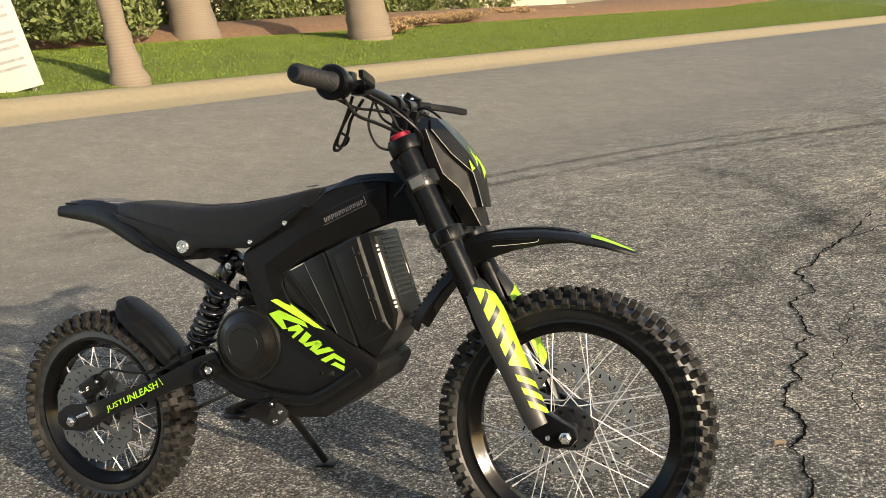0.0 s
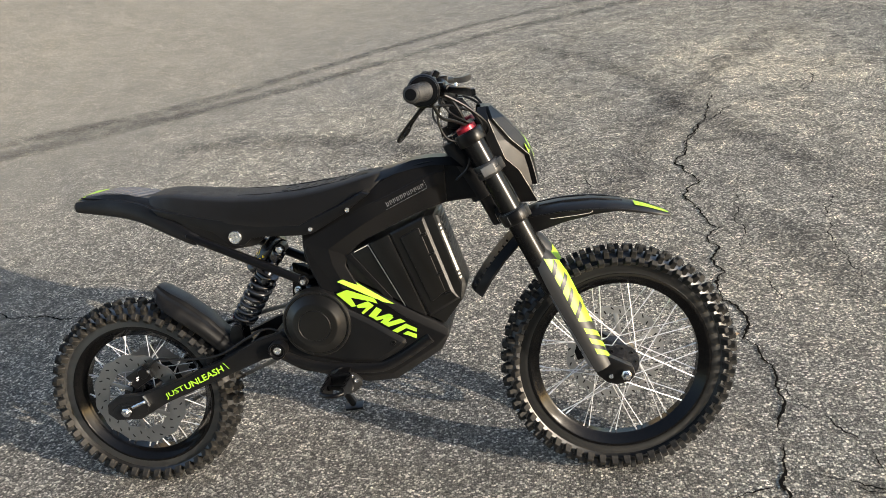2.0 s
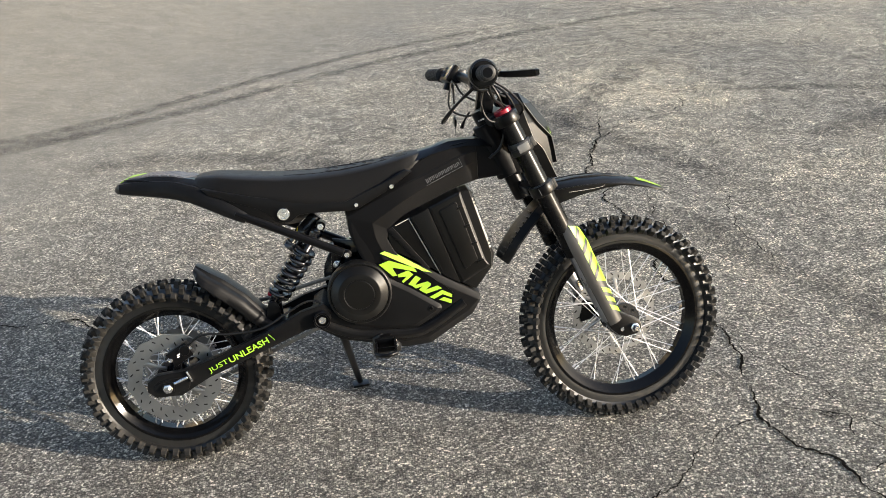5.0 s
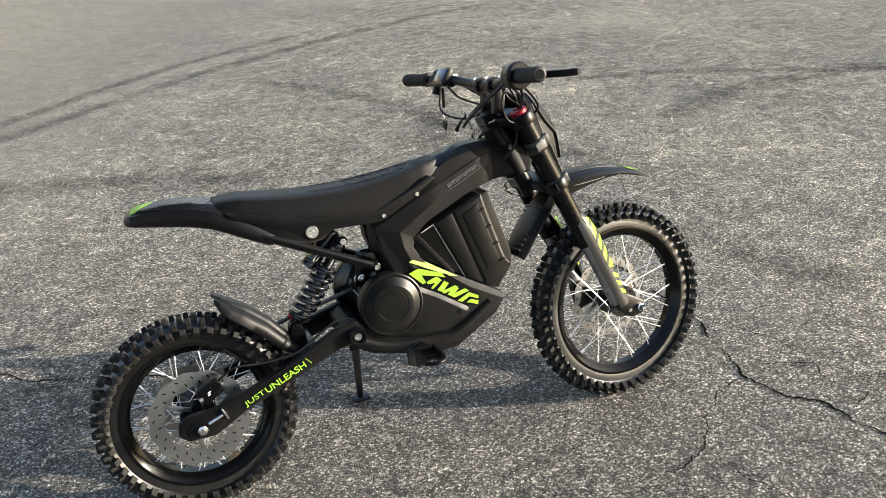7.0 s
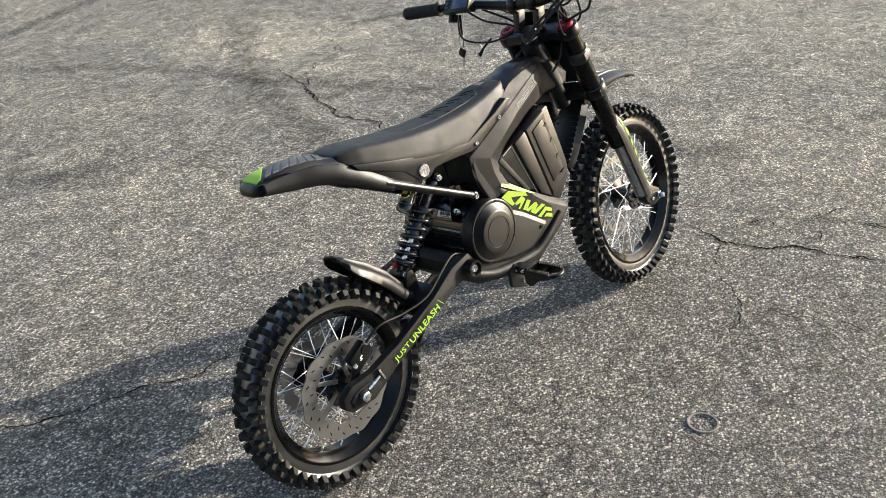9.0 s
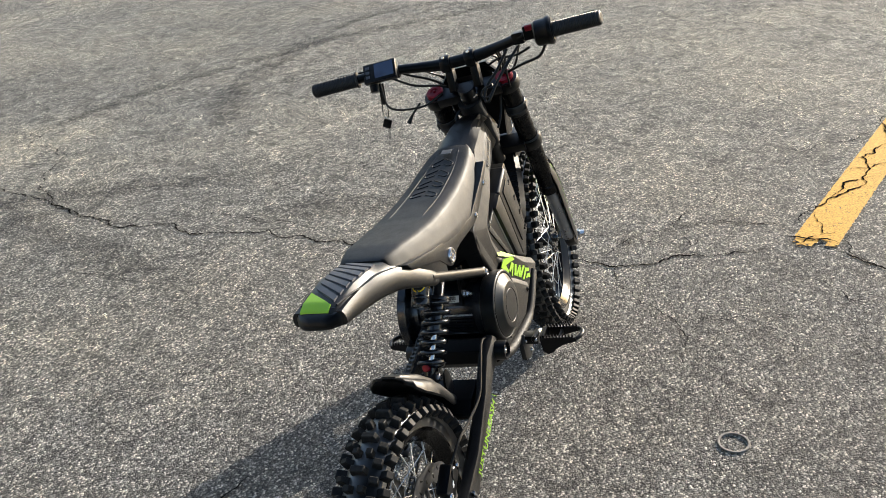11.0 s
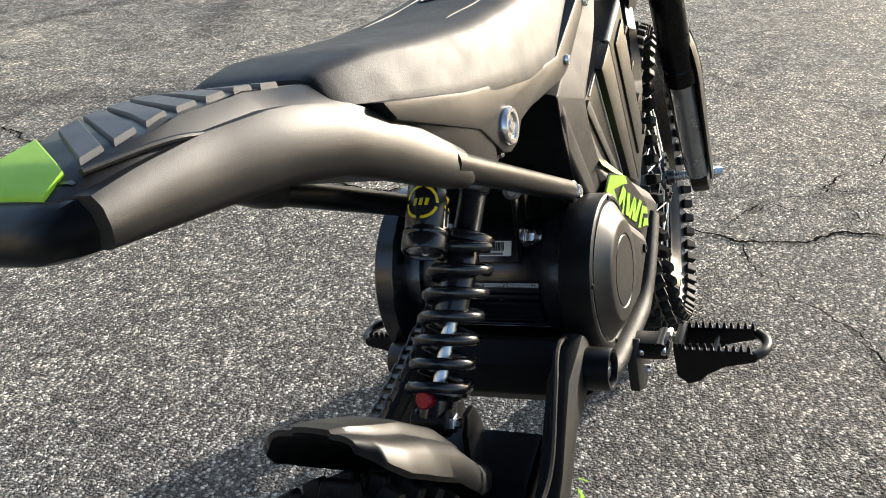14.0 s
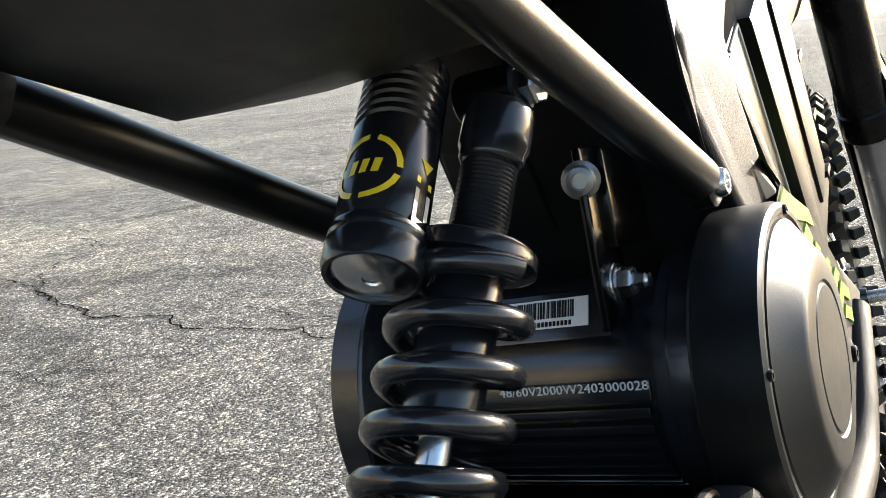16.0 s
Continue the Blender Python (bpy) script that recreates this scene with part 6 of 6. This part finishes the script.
# handlebar and its fittings
BAR = [(0.198, -0.366, 0.956), (0.212, -0.27, 0.954), (0.234, -0.18, 0.952), (0.255, -0.105, 0.938), (0.262, -0.05, 0.929), (0.262, 0.0, 0.928), (0.262, 0.05, 0.929), (0.255, 0.105, 0.938), (0.234, 0.18, 0.952), (0.212, 0.27, 0.954), (0.198, 0.366, 0.956)]
bar = part("handlebar", steered(sweep(BAR, [0.011, 0.011, 0.0115, 0.0125, 0.0145, 0.0145, 0.0145, 0.0125, 0.0115, 0.011, 0.011], 18, 8)), BLACK, bike, "black tapered handlebar")
for sgn in (-1, 1):
    a, c = Vector((0.199, sgn * 0.364, 0.956)), Vector((0.2145, sgn * 0.252, 0.9537))
    way = (c - a).normalized()
    ribs = [(r, 0.006 + 0.0041 * k + d) for k in range(26) for r, d in ((0.0163, 0.0), (0.0177, 0.0008), (0.0177, 0.0022), (0.0163, 0.003))]
    g = lathe([(0, 0), (0.015, 0), (0.0163, 0.002)] + ribs + [(0.0165, 0.1125), (0.021, 0.115), (0.021, 0.118), (0, 0.118)], a, way, 28)
    grip = part("grip", steered(g), GRIP, bar, "black ribbed rubber grip")
    part("grip_end", steered(lathe([(0, -0.002), (0.0115, -0.002), (0.0155, 0.0), (0.0155, 0.003), (0, 0.003)], a, way, 24)), GRIP, grip)
    # lever and perch
    pz = 0.95
    perch = box((0.243, sgn * 0.165, pz), (0.032, 0.03, 0.028), (0, 0, sgn * 10), 0.004)
    perch = rod((0.25, sgn * 0.16, pz), (0.268, sgn * 0.195, pz), 0.009, bm=perch)
    pr = part("lever_perch", steered(perch), BLACK, bar)
    blade = []
    for x, y, z, hw, hh in ((0.262, 0.186, pz, 0.006, 0.006), (0.28, 0.205, pz - 0.003, 0.006, 0.0075), (0.293, 0.232, pz - 0.004, 0.0045, 0.008), (0.302, 0.265, pz - 0.004, 0.004, 0.0085), (0.309, 0.305, pz - 0.004, 0.004, 0.0085), (0.313, 0.337, pz - 0.003, 0.0045, 0.0085), (0.314, 0.345, pz - 0.003, 0.004, 0.006)):
        blade.append([(x - hw, sgn * y, z - hh * 0.8), (x - hw * 0.6, sgn * y, z - hh), (x + hw * 0.6, sgn * y, z - hh), (x + hw, sgn * y, z - hh * 0.8), (x + hw, sgn * y, z + hh * 0.8), (x + hw * 0.6, sgn * y, z + hh), (x - hw * 0.6, sgn * y, z + hh), (x - hw, sgn * y, z + hh * 0.8)])
    part("brake_lever", steered(loft(blade)), BLACK, pr, "black brake lever")
b = lathe([(0.012, -0.012), (0.031, -0.012), (0.0335, -0.009), (0.0335, -0.002), (0.031, 0.002), (0.03, 0.026), (0.026, 0.03), (0.012, 0.03)], (0.2165, -0.238, 0.9535), (0, 1, 0), 32)
thr = part("throttle_housing", steered(b), BLACK, bar, "round black throttle housing")
part("throttle_rim", steered(lathe([(0.02, 0), (0.029, 0), (0.03, 0.002), (0.02, 0.003)], (0.2165, -0.2525, 0.9535), (0, 1, 0), 32)), BLACK, thr)
part("throttle_cable", steered(sweep([(0.23, -0.225, 0.925), (0.245, -0.2, 0.895), (0.27, -0.15, 0.88), (0.3, -0.09, 0.86)], 0.0035, 8, 8)), CABLE, thr)
b = box((0.228, -0.195, 0.96), (0.03, 0.028, 0.034), (0, 0, 0), 0.004)
sw = part("switch_block", steered(b), BLACK, bar, "black switch block with a red button")
part("button", steered(box((0.211, -0.197, 0.972), (0.008, 0.018, 0.014), (0, -30, 0), 0.003)), RED, sw, "red button")
b = box((0, 0, 0), (0.086, 0.05, 0.016), (0, 0, 0), 0.004)
DM = STEER @ Matrix.Translation((0.222, 0.188, 0.957)) @ pose(0, 0, 0, 0, 0, -88) @ pose(0, 0, 0, 52, 0, 0)
b.transform(DM)
disp = part("display", b, BLACK, bar, "black display unit with a blue-grey screen")
b = box((0.012, 0.002, 0.0085), (0.05, 0.038, 0.002), (0, 0, 0), 0.001)
b.transform(DM)
part("screen", b, SCREEN, disp)
for x0, x1 in ((-0.03, 0.0), (0.006, 0.03)):
    b = slab([(x0, -0.012), (x1, -0.016), (x1 - 0.004, 0.012), (x0 + 0.008, 0.004)], -0.001, 0.001, 0)
    b.transform(DM @ Matrix.Translation((0, 0, -0.0085)) @ pose(0, 0, 0, 90, 0, 0))
    part("display_mark", b, LIME, disp, "lime mark on the back")
for k in range(3):
    b = box((-0.031, 0.013 - 0.012 * k, 0.009), (0.01, 0.007, 0.003), (0, 0, 0), 0.001)
    b.transform(DM)
    part("display_key", b, GREY, disp)
part("display_mount", steered(rod((0.236, 0.145, 0.945), (0.236, 0.175, 0.945), 0.016)), BLACK, disp)
part("key_switch", steered(rod((0.226, 0.215, 0.935), (0.216, 0.215, 0.912), 0.012)), BLACK, bar)
# cables about the headstock
for pts, r in (([(0.23, 0.17, 0.935), (0.24, 0.12, 0.9), (0.27, 0.06, 0.875), (0.3, 0.03, 0.84), (0.29, 0.02, 0.79)], 0.003), ([(0.225, 0.2, 0.93), (0.215, 0.19, 0.865), (0.245, 0.12, 0.842), (0.28, 0.07, 0.855)], 0.0028),
               ([(0.222, -0.16, 0.935), (0.205, -0.14, 0.915), (0.172, -0.105, 0.88), (0.148, -0.085, 0.853), (0.143, -0.076, 0.842), (0.152, -0.066, 0.846), (0.172, -0.075, 0.872), (0.195, -0.105, 0.9), (0.232, -0.13, 0.932)], 0.0034), ([(0.215, -0.14, 0.92), (0.18, -0.112, 0.888), (0.157, -0.09, 0.862), (0.151, -0.076, 0.85), (0.16, -0.06, 0.853), (0.17, -0.065, 0.866), (0.167, -0.09, 0.874)], 0.003),
               ([(0.25, -0.12, 0.93), (0.235, -0.115, 0.885), (0.25, -0.11, 0.842), (0.285, -0.1, 0.832), (0.318, -0.075, 0.85), (0.335, -0.05, 0.87)], 0.0026), ([(0.245, -0.1, 0.93), (0.262, -0.105, 0.895), (0.295, -0.098, 0.872), (0.325, -0.075, 0.85)], 0.0026), ([(0.255, -0.06, 0.935), (0.3, -0.085, 0.905), (0.325, -0.08, 0.868), (0.33, -0.06, 0.84)], 0.0028), ([(0.25, 0.14, 0.935), (0.285, 0.12, 0.935), (0.33, 0.09, 0.9), (0.345, 0.05, 0.85)], 0.003), ([(0.2, -0.19, 0.93), (0.225, -0.15, 0.915), (0.26, -0.1, 0.91), (0.31, -0.06, 0.89)], 0.003),
               ([(0.25, -0.16, 0.94), (0.3, -0.14, 0.905), (0.34, -0.11, 0.86), (0.325, -0.06, 0.83), (0.3, -0.04, 0.84)], 0.003), ([(0.26, 0.1, 0.93), (0.32, 0.09, 0.9), (0.35, 0.05, 0.86), (0.33, 0.02, 0.8)], 0.003), ([(0.26, -0.1, 0.935), (0.285, -0.1, 0.89), (0.3, -0.075, 0.83), (0.29, -0.06, 0.77), (0.26, -0.05, 0.74)], 0.0035),
               ([(0.28, 0.0, 0.82), (0.25, 0.04, 0.8), (0.235, 0.045, 0.77)], 0.004)):
    part("cable", steered(sweep(pts, r, 8, 8)), CABLE, bike)
for p, q in (((0.318, -0.075, 0.85), (0.33, -0.058, 0.864)), ((0.312, -0.085, 0.858), (0.326, -0.074, 0.849))):
    part("cable_crimp", steered(rod(p, q, 0.004, seg=12)), STEEL, bike, "bright cable crimp")
# tail of a cable tie
part("cable_end", steered(sweep([(0.255, 0.125, 0.85), (0.245, 0.15, 0.828), (0.24, 0.165, 0.81)], [0.003, 0.003, 0.006], 8, 6)), CABLE, bike)

# number plate
# height, then x and half width of the rear edge, the edge line and the shield's edge, then x of the middle
PLATE = [(0.896, 0.328, 0.052, 0.340, 0.054, 0.346, 0.05, 0.352), (0.87, 0.322, 0.076, 0.342, 0.08, 0.352, 0.074, 0.378), (0.82, 0.336, 0.077, 0.358, 0.077, 0.388, 0.062, 0.418), (0.78, 0.35, 0.073, 0.372, 0.073, 0.427, 0.046, 0.436), (0.75, 0.37, 0.054, 0.4, 0.057, 0.434, 0.041, 0.44), (0.71, 0.39, 0.042, 0.42, 0.047, 0.441, 0.034, 0.446), (0.672, 0.405, 0.034, 0.437, 0.04, 0.446, 0.03, 0.45)]


def plate_ring(row):
    """One level of the plate: bent edges, flat wings, and the bed of the shield."""
    z, xo, yo, xp, yp, xs, ys, xm = row
    half = [(xo, yo), (xp, yp), (xs - 0.012, ys + 0.003), (xm - 0.016, ys * 0.5)]
    fr = [(x, -y, z) for x, y in half] + [(x, y, z) for x, y in reversed(half)]
    return fr + [(x - 0.006, y * 0.94, z) for x, y, z in reversed(fr)]


def shield_ring(row):
    z, xs, ys, xm = row[0], row[5], row[6], row[7]
    fr = [(xs, -ys, z), (xm, -ys * 0.62, z), (xm + 0.002, 0, z), (xm, ys * 0.62, z), (xs, ys, z)]
    return fr + [(xs - 0.014, ys * 0.86, z), (xs - 0.014, -ys * 0.86, z)]


np_ = part("number_plate", steered(loft([plate_ring(r) for r in PLATE])), PLASTIC, bike, "black faceted plastic front plate with a lime mark", 12)
part("plate_panel", steered(loft([shield_ring(r) for r in PLATE[:-1]])), BLACK, np_, "raised black centre shield", 12)
# lit bevels of wing and shield, put in as pale coloured lines
for sgn in (-1, 1):
    part("plate_glint", steered(sweep([(r[3] + 0.0004, sgn * (r[4] + 0.0002), r[0]) for r in PLATE[1:]], 0.0005, 6, 1)), LINE, np_)
    part("plate_glint", steered(sweep([(r[5] + 0.0004, sgn * (r[6] + 0.0002), r[0]) for r in PLATE[1:-1]], 0.0005, 6, 1)), LINE, np_)


def on_plate(y, z):
    xs, ys, xm = [float(np.interp(-z, [-r[0] for r in PLATE], [r[k] for r in PLATE])) for k in (5, 6, 7)]
    return (float(np.interp(abs(y), (0, ys * 0.62, ys), (xm + 0.002, xm, xs))) + 0.0015, y, z)


for shape in ([(0.0, 0.84), (-0.018, 0.824), (-0.042, 0.804), (-0.05, 0.782), (-0.02, 0.795), (-0.006, 0.81)], [(0.008, 0.828), (0.012, 0.81), (0.03, 0.795), (0.022, 0.782), (0.004, 0.776), (-0.006, 0.768), (-0.002, 0.79)]):
    d = bmesh.new()
    d.faces.new([d.verts.new(on_plate(y, z)) for y, z in shape])
    part("plate_mark", steered(d), LIME, np_, "lime green mark", smooth=0)

# front mudguard with its rear flap
guard = []
for x, z, w, drop in ((0.395, 0.645, 0.04, 0.012), (0.43, 0.656, 0.052, 0.017), (0.49, 0.662, 0.058, 0.018), (0.56, 0.661, 0.06, 0.018), (0.62, 0.652, 0.055, 0.016), (0.68, 0.635, 0.043, 0.013), (0.72, 0.617, 0.026, 0.008), (0.74, 0.606, 0.01, 0.003)):
    top = [(-1.0, -1.0), (-0.85, -0.35), (-0.55, -0.1), (-0.2, 0.1), (0.2, 0.1), (0.55, -0.1), (0.85, -0.35), (1.0, -1.0)]
    guard.append([(x, w * y, z + drop * h) for y, h in top] + [(x, w * y * 0.95, z + drop * h - 0.0045) for y, h in reversed(top)])
fm_ = part("front_mudguard", steered(bevel_all(loft(guard), 0.001, 40, 1)), PLASTIC, bike, "black beaked front mudguard with a lime tip")
for sgn in (-1, 1):
    strip_ = [[(x, sgn * w * y, z + drop * h + 0.0012) for y, h in ((0.8, -0.28), (0.3, 0.1))] for x, z, w, drop in ((0.655, 0.6435, 0.048, 0.0145), (0.68, 0.635, 0.043, 0.013), (0.72, 0.617, 0.026, 0.008), (0.735, 0.609, 0.014, 0.004))]
    part("mudguard_stripe", steered(loft(strip_, caps=False, loop=False)), LIME, fm_, "lime stripe")
    part("mudguard_ridge", steered(sweep([(x, sgn * 0.022 * k, z) for x, z, k in ((0.44, 0.6565, 1.0), (0.5, 0.6625, 1.1), (0.57, 0.660, 1.05), (0.63, 0.649, 0.8))], 0.003, 8, 6)), PLASTIC, fm_)
    skirt = []
    for x, z, y, low in ((0.4, 0.639, 0.042, 0.046), (0.43, 0.641, 0.052, 0.04), (0.49, 0.646, 0.058, 0.028), (0.56, 0.645, 0.06, 0.015), (0.62, 0.638, 0.055, 0.006), (0.66, 0.629, 0.048, 0.002)):
        skirt.append([(x, sgn * y, z), (x, sgn * (y - 0.0025), z - low * 0.5), (x, sgn * (y - 0.009), z - low), (x, sgn * (y - 0.013), z - low), (x, sgn * (y - 0.007), z - low * 0.5), (x, sgn * (y - 0.006), z)])
    part("mudguard_side", steered(loft(skirt)), PLASTIC, fm_)
    part("mudguard_slot", steered(sweep([(x, sgn * y, z) for x, y, z in ((0.462, 0.0545, 0.631), (0.5, 0.0577, 0.6325), (0.55, 0.059, 0.636), (0.556, 0.0598, 0.641))], 0.0006, 6, 2)), LINE, fm_)
flap = []
for x, z, w in ((0.405, 0.625, 0.04), (0.37, 0.59, 0.046), (0.335, 0.556, 0.05), (0.305, 0.52, 0.05), (0.284, 0.49, 0.046), (0.274, 0.472, 0.036)):
    row = [(-1, -0.02), (-0.8, 0.0), (0, 0.01), (0.8, 0.0), (1, -0.02)]
    flap.append([(x - 0.7 * h, w * y, z + 0.6 * h) for y, h in row] + [(x - 0.7 * h + 0.004, w * y * 0.96, z + 0.6 * h - 0.003) for y, h in reversed(row)])
fl = part("splash_flap", steered(loft(flap)), PLASTIC, bike, "black ribbed splash flap behind the front wheel")
for k in range(9):
    t = k / 8
    part("flap_rib", steered(box((0.36 - 0.082 * t, 0, 0.587 - 0.098 * t), (0.006, 0.08, 0.005), (0, 45, 0), 0.001)), PLASTIC, fl)

# key on a strap under the display
key = tagged(new("key_on_strap"), "small key with a metal clip hanging on a black strap", "key")
key.matrix_world = bike.matrix_world @ STEER @ Matrix.Translation((0.232, 0.2, 0.93)) @ pose(0, 0, 0, 9.5, 0, 0)
part("strap", box((0, 0, -0.03), (0.003, 0.014, 0.055), bevel=0.001), CABLE, key)
part("clip", sweep([(0, 0.004, -0.055), (0, 0.008, -0.07), (0, 0.004, -0.09), (0, -0.004, -0.09), (0, -0.007, -0.07), (0, -0.003, -0.055)], 0.0017, 8, 6), STEEL, key, "bright metal clip")
part("fob", box((0, 0, -0.107), (0.007, 0.022, 0.024), (20, 0, 0), 0.004), BLACK, key)
part("blade", box((0, -0.001, -0.135), (0.0018, 0.006, 0.036), (8, 0, 0), 0.0006), STEEL, key)

# dead leaf lying by the crack
leafb = loft([[(x, y - w, 0.005 + h), (x, y + w, 0.004 + h)] for x, y, w, h in ((0.95, 0.52, 0.004, 0.0), (0.962, 0.53, 0.014, 0.008), (0.975, 0.54, 0.011, 0.006), (0.99, 0.548, 0.003, 0.002))], caps=False, loop=False)
thing("dead_leaf", leafb, DRY, "small curled tan dead leaf on the asphalt", "leaf")
